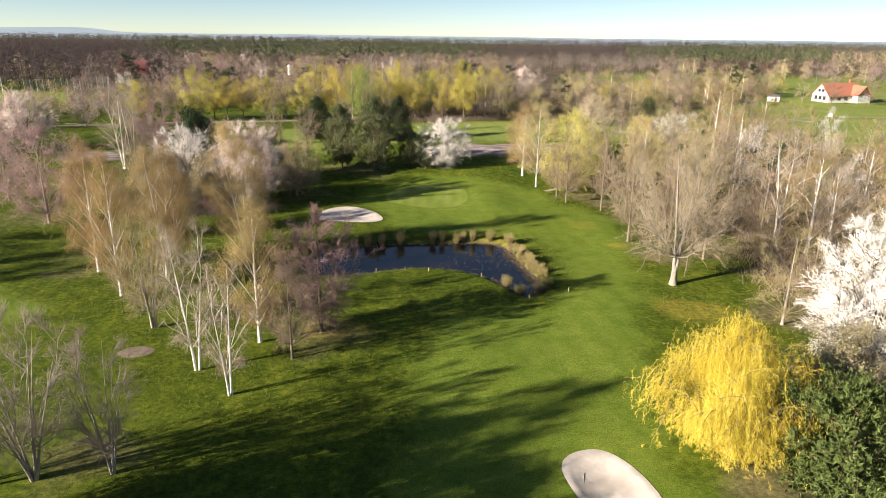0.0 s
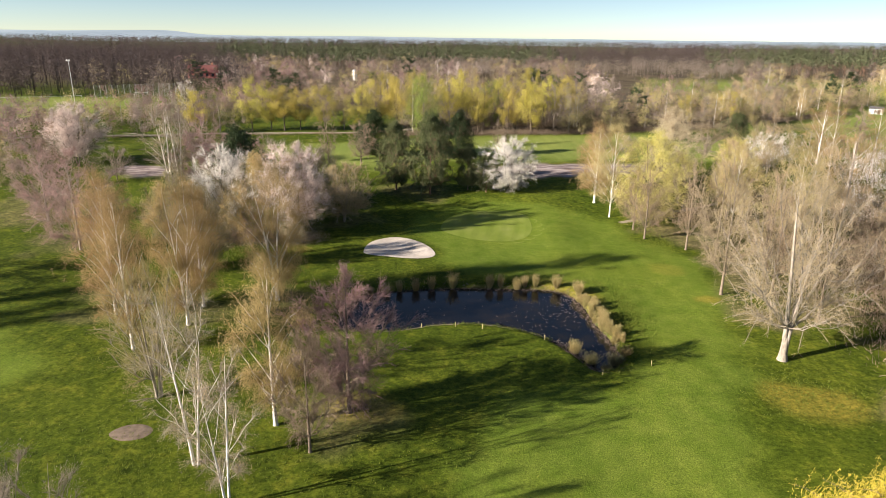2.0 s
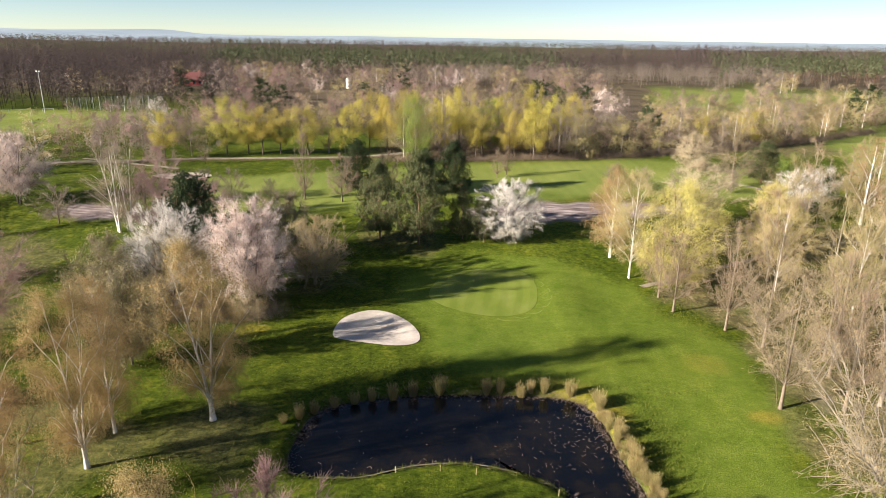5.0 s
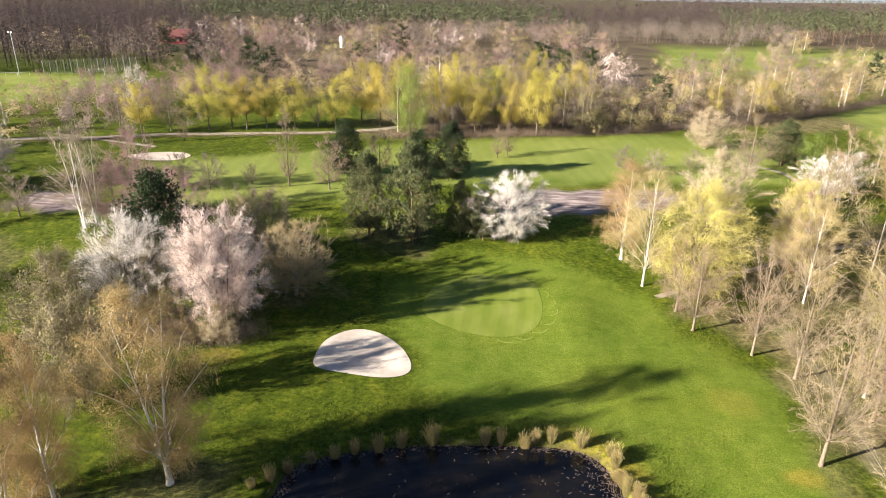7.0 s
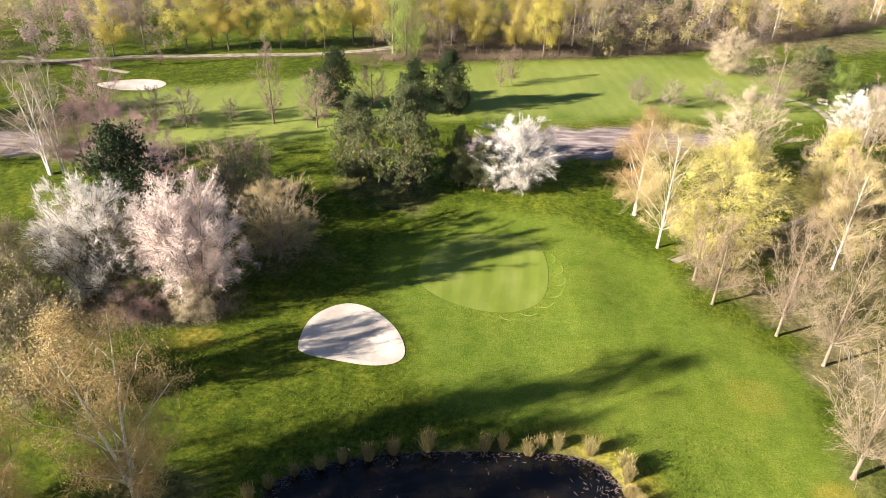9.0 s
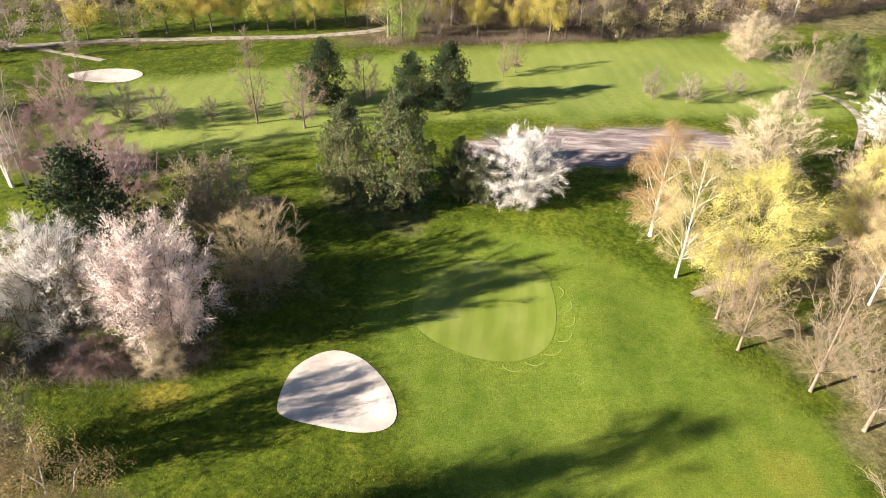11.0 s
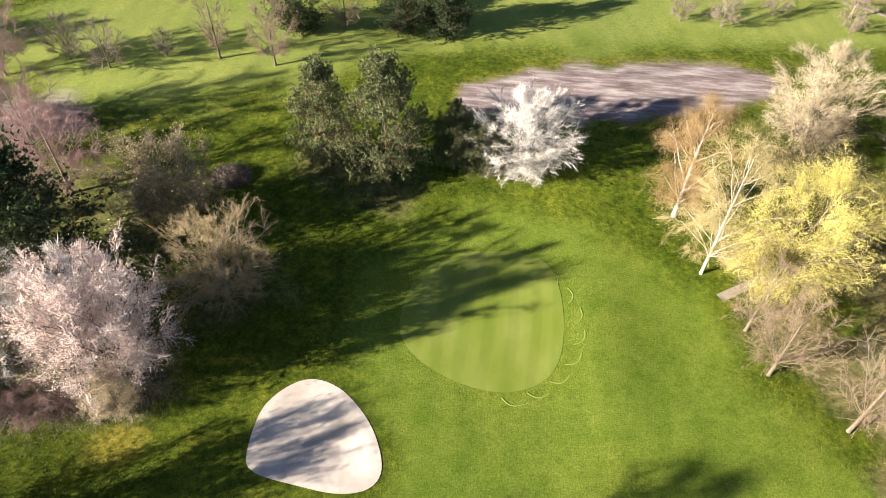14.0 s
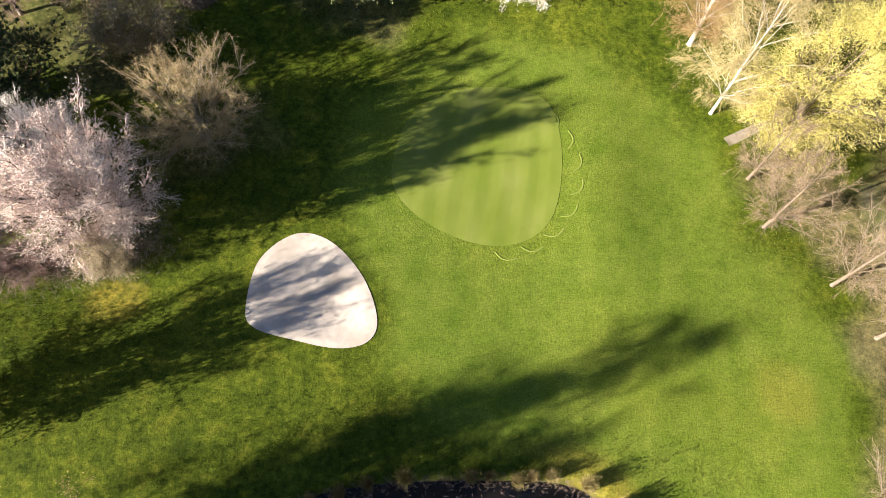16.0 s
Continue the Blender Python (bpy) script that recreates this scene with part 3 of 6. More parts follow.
def tree_meshes(kind, seed, H, W, bark_mat, crown_mat, profile="oval", clear=0.22, stems=1, limbs=16, subs=6, twigs=26, twig=(0.5, 1.2), tw=0.03, up=0.55, droop=0.0,
                leaves=0, leaf=(0.08, 0.2), leaf_mat=None, tufts=0, trunk_r=0.16, strands=0, sides=6, lean=0.05, spread=0.2, fuzz=0.55, fork=0.0, hang=(0.08, 0.85), segs=6, stout=0.30, fine_mat=None, loose=0.5, splay=0.10):
    """Trunk, branches and crown meshes of a bare, budding, flowering, weeping or needled tree."""
    rng = np.random.default_rng(seed)
    prof, R, z0 = PROFILE[profile], W / 2, clear * H
    wood, fine = Wood(), Wood()
    axes = []
    for k in range(stems):
        a = 2 * np.pi * k / stems + rng.uniform(0, 1)
        out = (0.0 if stems == 1 else splay * H * rng.uniform(0.6, 1.4))
        foot = np.array([np.cos(a), np.sin(a), 0]) * (0.0 if stems == 1 else trunk_r * (0.35 if fork else 0.9)) + np.array([0, 0, -0.25])
        n = 9
        hh = H * (0.95 if k == 0 else rng.uniform(0.72, 0.95))
        u = np.linspace(0, 1, n)
        line = foot + np.outer(u ** 1.0, [0, 0, hh]) + np.outer(np.maximum(u - fork, 0) ** 1.2, [np.cos(a) * out, np.sin(a) * out, 0])
        line[:, :2] += np.cumsum(rng.normal(0, lean * H / 30, (n, 2)), axis=0) * u[:, None]
        rr = trunk_r * (1 if stems == 1 else 0.72)
        wood.limb(line, rr * 1.15, rr * 0.10, sides + 2)
        flare = bezier(line[0], line[0] + (0, 0, 0.3), line[0] + (line[1] - line[0]) * 0.45, 4)
        wood.limb(flare, rr * 1.7, rr * 0.95, sides + 2)
        axes.append(line)
    if fork:                           # one bole up to the fork
        bole = np.array([[0, 0, -0.25], [0.02, 0, fork * H * 0.35], [0, 0.02, fork * H * 0.7], [0, 0, fork * H * 1.15]])
        wood.limb(bole, trunk_r * 1.25, trunk_r * 0.8, sides + 4)
        wood.limb(np.array([[0, 0, -0.3], [0, 0, 0.15], [0, 0, 0.7]]), trunk_r * 1.8, trunk_r * 1.1, sides + 4)
    T, L = [], []
    sub_pts, sub_dir = [], []
    for i in range(limbs):
        ax = axes[i % stems]
        s = (i + rng.uniform(0.1, 0.9)) / limbs
        z = z0 + (H - z0) * s
        a = i * 2.39996 + rng.uniform(-0.5, 0.5)
        r = R * prof(np.array([s]))[0] * rng.uniform(0.75, 1.08)
        tip = np.array([np.cos(a) * r, np.sin(a) * r, z])
        zs = max(z0 * 0.75, z - r * up * rng.uniform(0.8, 1.5) - 0.08 * H)
        q = np.interp(zs, ax[:, 2], np.arange(len(ax)))
        i0 = int(min(q, len(ax) - 2))
        st = ax[i0] + (ax[i0 + 1] - ax[i0]) * (q - i0)
        tip[:2] += st[:2] * 0.5
        mid = st + (tip - st) * 0.55 + np.array([0, 0, (-0.08 if droop <= 0 else 0.16) * r])
        mid += rng.normal(0, 0.05 * r, 3)
        pts = bezier(st, mid, tip, 6 if sides > 4 else 4)
        pts[1:-1] += rng.normal(0, 0.025 * r + 0.02, pts[1:-1].shape)
        nseg = len(pts) - 1
        lr = trunk_r * stout * (1 - 0.5 * s)
        wood.limb(pts, lr, 0.012, max(3, sides - 1))
        for j in range(subs):
            v = rng.uniform(0.25, 1.0)
            q0 = min(nseg - 1, int(v * nseg))
            b0 = pts[q0] + (pts[q0 + 1] - pts[q0]) * (v * nseg - q0)
            d = unit(unit(tip - st) * 0.7 + rng.normal(0, 0.65, 3) + np.array([0, 0, 0.35 - droop]))
            ln = (0.35 + 0.4 * rng.random()) * max(r, 0.25 * R) * 0.75 + 0.3
            b2 = b0 + d * ln
            b1 = b0 + d * ln * 0.5 + np.array([0, 0, 0.10 * ln])
            b2[2] -= droop * ln * 0.4
            bp = bezier(b0, b1, b2, 4 if sides > 4 else 2)
            fine.limb(bp, 0.026 + lr * 0.18, 0.008, 3)
            k = rng.uniform(0.15, 1, max(twigs, 1))
            base = b0 + (b1 - b0) * (2 * k[:, None]) * (k[:, None] < 0.5) + (k[:, None] >= 0.5) * ((b1 - b0) + (b2 - b1) * (2 * k[:, None] - 1))
            sub_pts.append(base)
            sub_dir.append(np.repeat(d[None], len(base), 0))
    base, way = np.concatenate(sub_pts), np.concatenate(sub_dir)
    inner = np.array([0, 0, z0 + (H - z0) * 0.4])
    way = unit(way * 0.5 + unit(base - inner) * 0.5 + rng.normal(0, fuzz, way.shape) + np.array([0, 0, 0.25 - droop * 1.6]))
    ln = rng.uniform(*twig, len(base))
    face = unit((base - inner) * (1 / R, 1 / R, 1.6 / H))
    if twigs:
        T.append(blades(base, way, ln, rng.uniform(0.5, 1.2, len(base)) * tw, rng, droop * 0.5, face))
        b2 = base + way * ln[:, None] * rng.uniform(0.3, 0.7, (len(base), 1))
        w2 = unit(way + rng.normal(0, 0.6, way.shape) + np.array([0, 0, -droop]))
        T.append(blades(b2, w2, ln * 0.6, rng.uniform(0.4, 0.9, len(base)) * tw, rng, droop * 0.6, face))
    if strands:                        # hanging whips with leaves
        pick = rng.integers(0, len(base), strands)
        p = base[pick] + rng.normal(0, 0.55, (strands, 3))
        d = unit(unit(base[pick] - inner) * np.array([1, 1, 0.2]) + rng.normal(0, 0.25, (strands, 3)))
        end = p[:, 2] * rng.uniform(*hang, strands)
        total = np.maximum(p[:, 2] - end, 0.2)
        for k in range(segs):
            lng = total / segs
            q = p + d * (lng * 0.42)[:, None] + rng.normal(0, 0.06, p.shape)
            q[:, 2] -= lng
            sd = unit(np.cross(q - p, rng.normal(size=p.shape))) * 0.014
            T.append(np.stack([p - sd, p + sd, q], 1))
            for e in range(3):
                m = p + (q - p) * rng.random((strands, 1)) + rng.normal(0, 0.07, p.shape)
                wy = unit((q - p) / lng[:, None] * 0.8 + rng.normal(0, 0.3, p.shape))
                T.append(blades(m, wy, rng.uniform(0.16, 0.34, strands), 0.032, rng, 0.0, unit(m - inner)))
            p, d = q, d * 0.6
    if leaves:
        pick = rng.integers(0, len(base), leaves)
        at = base[pick] + way[pick] * (ln[pick] * rng.uniform(0.0, 1.0, leaves))[:, None] + rng.normal(0, spread, (leaves, 3))
        L.append(flakes(at, rng.uniform(*leaf, leaves), rng, unit((at - inner) * (1 / R, 1 / R, 1.6 / H)), loose))
    if tufts:                          # needle brushes
        pick = rng.integers(0, len(base), tufts)
        at = base[pick] + way[pick] * (ln[pick] * rng.uniform(0.2, 1.0, tufts))[:, None] + rng.normal(0, spread, (tufts, 3))
        axis = unit(way[pick] * 0.6 + np.array([0, 0, 0.45]) + rng.normal(0, 0.3, (tufts, 3)))
        for e in range(6):
            wy = unit(axis + rng.normal(0, 0.62, axis.shape))
            L.append(blades(at, wy, rng.uniform(0.28, 0.55, tufts) * leaf[1], 0.17 * leaf[1], rng, 0.0, face[pick]))
    out = {"trunk": wood.mesh(kind + "_trunk", bark_mat), "branchwork": fine.mesh(kind + "_branchwork", fine_mat or bark_mat)}
    if T:
        out["crown"] = tri_mesh(kind + "_twigwork", np.concatenate(T), crown_mat)
    if L:
        out["foliage"] = tri_mesh(kind + "_foliage", np.concatenate(L), leaf_mat or crown_mat)
    return out, H, W


SPECIES, CACHE, TURN_RNG = {}, {}, np.random.default_rng(5)


def species(key, variants, label, **kw):
    SPECIES[key] = (variants, label, kw)


def plant(key, x, y, h, w, name="tree", group="", label="", var=None, z=None):
    """One tree of a species at x, y with its height and crown width."""
    variants, lab, kw = SPECIES[key]
    v = int(TURN_RNG.integers(variants)) if var is None else var % variants
    if (key, v) not in CACHE:
        CACHE[(key, v)] = tree_meshes(key, 100 + 17 * v + sum(map(ord, key)), **kw)
    meshes, h0, w0 = CACHE[(key, v)]
    root = new(name)
    root.empty_display_size = 0.5
    root.location, root.rotation_euler = (x, y, zat(x, y) if z is None else z), (0, 0, TURN_RNG.uniform(0, 6.28))
    root.scale = (w / w0, w / w0, h / h0)
    for pname, me in meshes.items():
        tagged(child(pname, me, root), kind="" if pname == "trunk" else "stuff")
    return tagged(root, label or lab, "shrub" if name == "shrub" else "tree", group)


# mauve-brown twigs, greyed further to paint in the haze over far woods
M_TW_HAZED = leafy("hazel_twig", (0.25, 0.195, 0.165), (0.34, 0.27, 0.235), 0.38)
M_TW_PALE = leafy("pale_catkins", (0.37, 0.295, 0.14), (0.50, 0.41, 0.22), 0.25)
M_TW_BUD = leafy("brown_olive_buds", (0.20, 0.165, 0.085), (0.38, 0.32, 0.17), 0.2)
B = dict(bark_mat=M_BROWN, crown_mat=M_TW_BROWN)
species("birch", 3, "silver birch with white trunk and drooping rusty catkins", H=15, W=6, bark_mat=M_BIRCH, fine_mat=M_TW_ORANGE, crown_mat=M_TW_ORANGE, profile="oval", clear=0.16, limbs=24, subs=7, twigs=17, twig=(0.35, 1.0), tw=0.020, up=1.0, droop=0.32, strands=260, segs=4, hang=(0.76, 0.94), leaves=32000, leaf=(0.046, 0.09), spread=0.34, stout=0.36, trunk_r=0.17)
species("birch_twin", 2, "twin-stemmed silver birch with white trunks and rusty catkins", H=15, W=7, stems=2, fork=0.12, bark_mat=M_BIRCH, fine_mat=M_TW_ORANGE, crown_mat=M_TW_ORANGE, profile="round", clear=0.16, limbs=24, subs=7, twigs=17, twig=(0.35, 1.0), tw=0.020, up=1.0, droop=0.32, strands=260, segs=4, hang=(0.76, 0.94), leaves=40000, leaf=(0.05, 0.098), spread=0.34, stout=0.36, trunk_r=0.18)
species("birch_bare", 2, "bare silver birch with bright white trunk and pale twigs", H=13, W=5, bark_mat=M_BIRCH, fine_mat=M_GREYB, crown_mat=M_TW_GREY, profile="oval", clear=0.2, stems=2, limbs=18, subs=5, twigs=16, twig=(0.5, 1.1), tw=0.026, up=1.1, droop=0.15, stout=0.2, leaves=5000, leaf=(0.04, 0.085), leaf_mat=M_TW_TAN, trunk_r=0.15)
species("birch_pale", 2, "white-barked birch with pale golden-tan catkins", H=15, W=8, bark_mat=M_BIRCH, fine_mat=M_TW_PALE, crown_mat=M_TW_PALE, profile="round", clear=0.2, limbs=30, subs=7, twigs=18, twig=(0.4, 1.0), tw=0.032, up=0.9, droop=0.3, leaves=26000, leaf=(0.04, 0.085), spread=0.3, leaf_mat=M_TW_PALE, trunk_r=0.12, stout=0.3)
species("multistem", 2, "bare multi-stemmed alder with grey slender stems", H=11, W=5.5, bark_mat=M_ASH, crown_mat=M_TW_GREY, profile="vase", clear=0.25, stems=6, limbs=26, subs=5, twigs=26, twig=(0.4, 1.0), tw=0.018, up=1.3, trunk_r=0.12, leaves=1500, leaf=(0.05, 0.10), spread=0.25, lean=0.03, fine_mat=M_TW_GREY, splay=0.22, stout=0.34)
species("alder_olive", 1, "multi-stemmed alder with olive-grey budding crown", H=10, W=6.5, bark_mat=M_GREYB, crown_mat=M_TW_OLIVE, profile="vase", clear=0.2, stems=5, limbs=28, subs=6, twigs=22, twig=(0.4, 1.0), tw=0.026, up=1.2, trunk_r=0.15, leaves=2500, leaf=(0.05, 0.12), lean=0.03)
species("maple", 3, "bare broad deciduous tree with brown branching crown", H=11, W=8, profile="round", clear=0.2, limbs=20, subs=8, twigs=24, twig=(0.4, 1.1), tw=0.036, up=0.8, trunk_r=0.18, **B)
species("maple_red", 1, "bare tree with reddish purple twigs in bud", H=12.5, W=9, bark_mat=M_BROWN, crown_mat=M_TW_RED, profile="round", clear=0.16, limbs=24, subs=9, twigs=30, twig=(0.4, 1.1), tw=0.042, fuzz=0.8, up=0.9, trunk_r=0.2, leaves=4500, leaf=(0.05, 0.10), spread=0.3, leaf_mat=M_TW_RED)
species("maple_tan", 3, "bare deciduous tree with pale sunlit tan branches", H=14, W=9, bark_mat=M_PALE, crown_mat=M_TW_TAN, profile="vase", clear=0.24, limbs=30, subs=10, twigs=14, twig=(0.35, 0.95), tw=0.022, fuzz=0.75, up=1.7, trunk_r=0.19, stout=0.22, leaves=900, leaf=(0.05, 0.11), spread=0.25)
species("great_ash", 1, "large bare ash with stout pale forked trunk", H=17, W=14, bark_mat=M_GREYB, crown_mat=M_TW_TAN, profile="vase", clear=0.26, stems=3, fork=0.12, limbs=38, subs=14, twigs=18, twig=(0.35, 1.0), tw=0.022, fuzz=0.75, up=1.6, trunk_r=0.34, stout=0.2, fine_mat=M_GREYB, leaves=3500, leaf=(0.05, 0.10))
species("purple", 2, "bare rounded tree with mauve-grey twigs", H=10, W=8.5, bark_mat=M_GREYB, crown_mat=M_TW_RED, profile="round", clear=0.14, limbs=28, subs=8, twigs=26, twig=(0.35, 0.9), tw=0.03, fuzz=0.9, up=0.8, trunk_r=0.16, leaves=6000, leaf=(0.05, 0.11), spread=0.3, leaf_mat=M_TW_RED)
species("bush", 3, "dense bare rounded bush-like tree with grey-brown twigs", H=7, W=8, bark_mat=M_BROWN, crown_mat=M_TW_GREY, profile="round", clear=0.12, stems=2, limbs=28, subs=8, twigs=24, twig=(0.35, 0.9), tw=0.032, fuzz=0.9, up=0.7, trunk_r=0.14, leaves=15000, leaf=(0.085, 0.165), spread=0.3, leaf_mat=M_TW_BUD)
species("tan_bush", 1, "bare rounded tree with light tan twigs rising from several stems", H=9, W=9, bark_mat=M_GREYB, crown_mat=M_TW_TAN, profile="round", clear=0.16, stems=4, limbs=44, subs=10, twigs=24, twig=(0.3, 0.8), tw=0.026, fuzz=0.5, up=1.1, trunk_r=0.13, stout=0.2, leaves=9000, leaf=(0.06, 0.13), spread=0.15, leaf_mat=M_TW_OLIVE, droop=0.0)
species("poplar", 2, "slim upright bare tree with fine brown twigs", H=12, W=4.5, profile="slim", clear=0.16, limbs=22, subs=6, twigs=18, twig=(0.3, 0.8), tw=0.034, up=1.8, trunk_r=0.14, **B)
species("cherry", 2, "wild cherry in full white blossom", H=11, W=9, bark_mat=M_DARKB, crown_mat=M_WHITE, profile="round", clear=0.08, stems=2, limbs=44, subs=10, twigs=11, twig=(0.35, 1.0), tw=0.072, up=1.0, leaves=40000, leaf=(0.05, 0.10), spread=0.22, leaf_mat=M_WHITE, trunk_r=0.16, fuzz=0.5)
species("cherry_tall", 1, "wild cherry in full white blossom", H=11, W=9, bark_mat=M_DARKB, crown_mat=M_WHITE, profile="round", clear=0.08, stems=2, limbs=46, subs=11, twigs=14, twig=(0.35, 1.0), tw=0.072, up=1.0, leaves=60000, leaf=(0.045, 0.085), spread=0.2, leaf_mat=M_WHITE, trunk_r=0.16, fuzz=0.5)
species("cherry_pink", 1, "wild cherry in full pinkish white blossom", H=11, W=9, bark_mat=M_DARKB, crown_mat=M_PINK, profile="round", clear=0.24, stems=2, limbs=42, subs=9, twigs=14, twig=(0.35, 1.0), tw=0.072, up=1.0, leaves=40000, leaf=(0.06, 0.115), spread=0.26, leaf_mat=M_PINK, trunk_r=0.16, fuzz=0.5)
species("cherry_cream", 2, "budding cherry with cream blossom and tan twigs", H=12, W=9, bark_mat=M_BROWN, crown_mat=M_CREAM, profile="oval", clear=0.08, limbs=46, subs=8, twigs=14, twig=(0.35, 0.9), tw=0.055, up=1.0, leaves=32000, leaf=(0.05, 0.10), spread=0.3, leaf_mat=M_CREAM, trunk_r=0.16)
species("willow", 1, "weeping willow with golden yellow hanging whips", H=11, W=10, bark_mat=M_PALE, crown_mat=M_GOLD, profile="oval", clear=0.05, limbs=60, subs=9, twigs=10, twig=(0.3, 0.8), tw=0.04, up=0.7, droop=0.5, strands=4300, segs=6, hang=(0.55, 0.86), leaves=8000, leaf=(0.04, 0.09), spread=0.3, trunk_r=0.32)
species("gold", 2, "tree in bright yellow-green young leaf", H=14, W=10, bark_mat=M_PALE, crown_mat=M_SUNNY, profile="round", clear=0.05, stems=2, limbs=48, subs=9, twigs=13, twig=(0.35, 1.0), tw=0.06, up=0.9, droop=0.2, leaves=58000, leaf=(0.045, 0.09), spread=0.34, trunk_r=0.18)
species("pine", 3, "dark green pine with layered needle clumps and stout trunk", H=12, W=8.5, bark_mat=M_PINEB, crown_mat=M_NEEDLE, profile="pine", clear=0.13, limbs=46, subs=9, twigs=5, twig=(0.25, 0.6), tw=0.03, up=0.35, tufts=6500, leaf=(0.2, 0.62), spread=0.2, trunk_r=0.2)
species("fir", 2, "dense dark conifer standing in the lawn", H=10, W=6, bark_mat=M_PINEB, crown_mat=M_FIR, profile="pine", clear=0.04, limbs=38, subs=9, twigs=6, twig=(0.3, 0.7), tw=0.03, up=0.4, tufts=5200, leaf=(0.2, 0.60), spread=0.3, trunk_r=0.18)
species("dwarf_pine", 1, "broad low mountain pine with upright needle brushes", H=6, W=9, bark_mat=M_PINEB, crown_mat=M_DWARF, profile="round", clear=0.03, stems=3, limbs=40, subs=9, twigs=8, twig=(0.35, 0.8), tw=0.03, up=0.6, tufts=6500, leaf=(0.2, 0.7), spread=0.25, trunk_r=0.16)
# leaner builds for trees that stay far off
lean_kw = dict(limbs=15, subs=6, sides=4)
airy = dict(twigs=17, twig=(0.45, 1.05), tw=0.042, fuzz=0.8)
species("f_bare", 2, "bare brown woodland tree", H=14, W=8, profile="round", clear=0.2, up=1.1, trunk_r=0.2, **B, leaves=1600, leaf=(0.06, 0.13), spread=0.35, leaf_mat=M_TW_BROWN, **lean_kw, **airy)
species("wide_bare", 2, "bare brown woodland tree", H=14, W=8, profile="vase", clear=0.2, twigs=8, twig=(0.5, 1.1), tw=0.07, fuzz=0.8, up=1.0, trunk_r=0.2, **B, leaves=9500, leaf=(0.12, 0.24), spread=0.45, leaf_mat=M_TW_BROWN, **lean_kw)
species("f_tan", 3, "bare woodland tree with sunlit tan twigs", H=14, W=8, bark_mat=M_GREYB, crown_mat=M_TW_TAN, profile="oval", clear=0.2, up=1.2, trunk_r=0.18, leaves=1600, leaf=(0.06, 0.13), spread=0.35, leaf_mat=M_TW_TAN, **lean_kw, **airy)
species("f_hazel", 2, "bare woodland tree with fine grey-brown twigs", H=12, W=9, bark_mat=M_GREYB, crown_mat=M_TW_HAZED, profile="round", clear=0.14, up=1.0, trunk_r=0.17, leaves=1800, leaf=(0.06, 0.13), spread=0.35, leaf_mat=M_TW_HAZED, **lean_kw, **airy)
species("f_birch", 3, "birch at the wood's edge with white trunk and rusty twigs", H=15, W=6, bark_mat=M_BIRCH, fine_mat=M_TW_ORANGE, crown_mat=M_TW_ORANGE, profile="oval", clear=0.16, up=1.2, droop=0.25, trunk_r=0.2, stout=0.34, leaves=4500, leaf=(0.05, 0.095), spread=0.35, leaf_mat=M_TW_ORANGE, **lean_kw, **airy)
species("f_olive", 3, "woodland tree coming into olive-yellow bud", H=13, W=8, bark_mat=M_GREYB, crown_mat=M_TW_OLIVE, profile="round", clear=0.15, up=0.9, trunk_r=0.18, leaves=6000, leaf=(0.05, 0.10), spread=0.4, leaf_mat=M_TW_OLIVE, **lean_kw, **airy)
species("f_gold", 3, "tree in yellow-green spring leaf", H=13, W=9, bark_mat=M_BROWN, crown_mat=M_TW_OLIVE, profile="round", clear=0.27, twigs=6, twig=(0.5, 1.1), tw=0.04, up=0.9, trunk_r=0.17, leaves=10000, leaf=(0.10, 0.20), spread=0.4, leaf_mat=M_LIME, **lean_kw)
species("f_crown", 2, "tall tree with yellow-green leaf on top and bare stems below", H=14, W=8, bark_mat=M_BROWN, crown_mat=M_TW_BUD, profile="oval", clear=0.38, twigs=6, twig=(0.5, 1.1), tw=0.04, up=1.4, trunk_r=0.2, leaves=10000, leaf=(0.10, 0.20), spread=0.4, leaf_mat=M_LIME, **lean_kw)
species("f_green", 2, "shrubby tree in fresh green leaf", H=10, W=9, bark_mat=M_BROWN, crown_mat=M_TW_OLIVE, profile="round", clear=0.06, twigs=5, twig=(0.6, 1.4), tw=0.04, up=0.8, trunk_r=0.16, leaves=8000, leaf=(0.10, 0.20), spread=0.4, leaf_mat=M_FRESH, **lean_kw)
species("f_cherry", 2, "cherry in white blossom among bare trees", H=9, W=8, bark_mat=M_DARKB, crown_mat=M_TW_BROWN, profile="round", clear=0.1, twigs=10, twig=(0.5, 1.0), tw=0.03, up=0.9, trunk_r=0.15, leaves=7500, leaf=(0.06, 0.14), spread=0.3, leaf_mat=M_WHITE, **lean_kw)
species("f_bush", 3, "small bare rounded tree with grey-brown twigs on the lawn", H=5, W=5, bark_mat=M_BROWN, crown_mat=M_TW_GREY, profile="round", clear=0.18, limbs=18, subs=7, sides=4, twigs=18, twig=(0.25, 0.7), tw=0.026, fuzz=0.9, up=0.8, trunk_r=0.10)

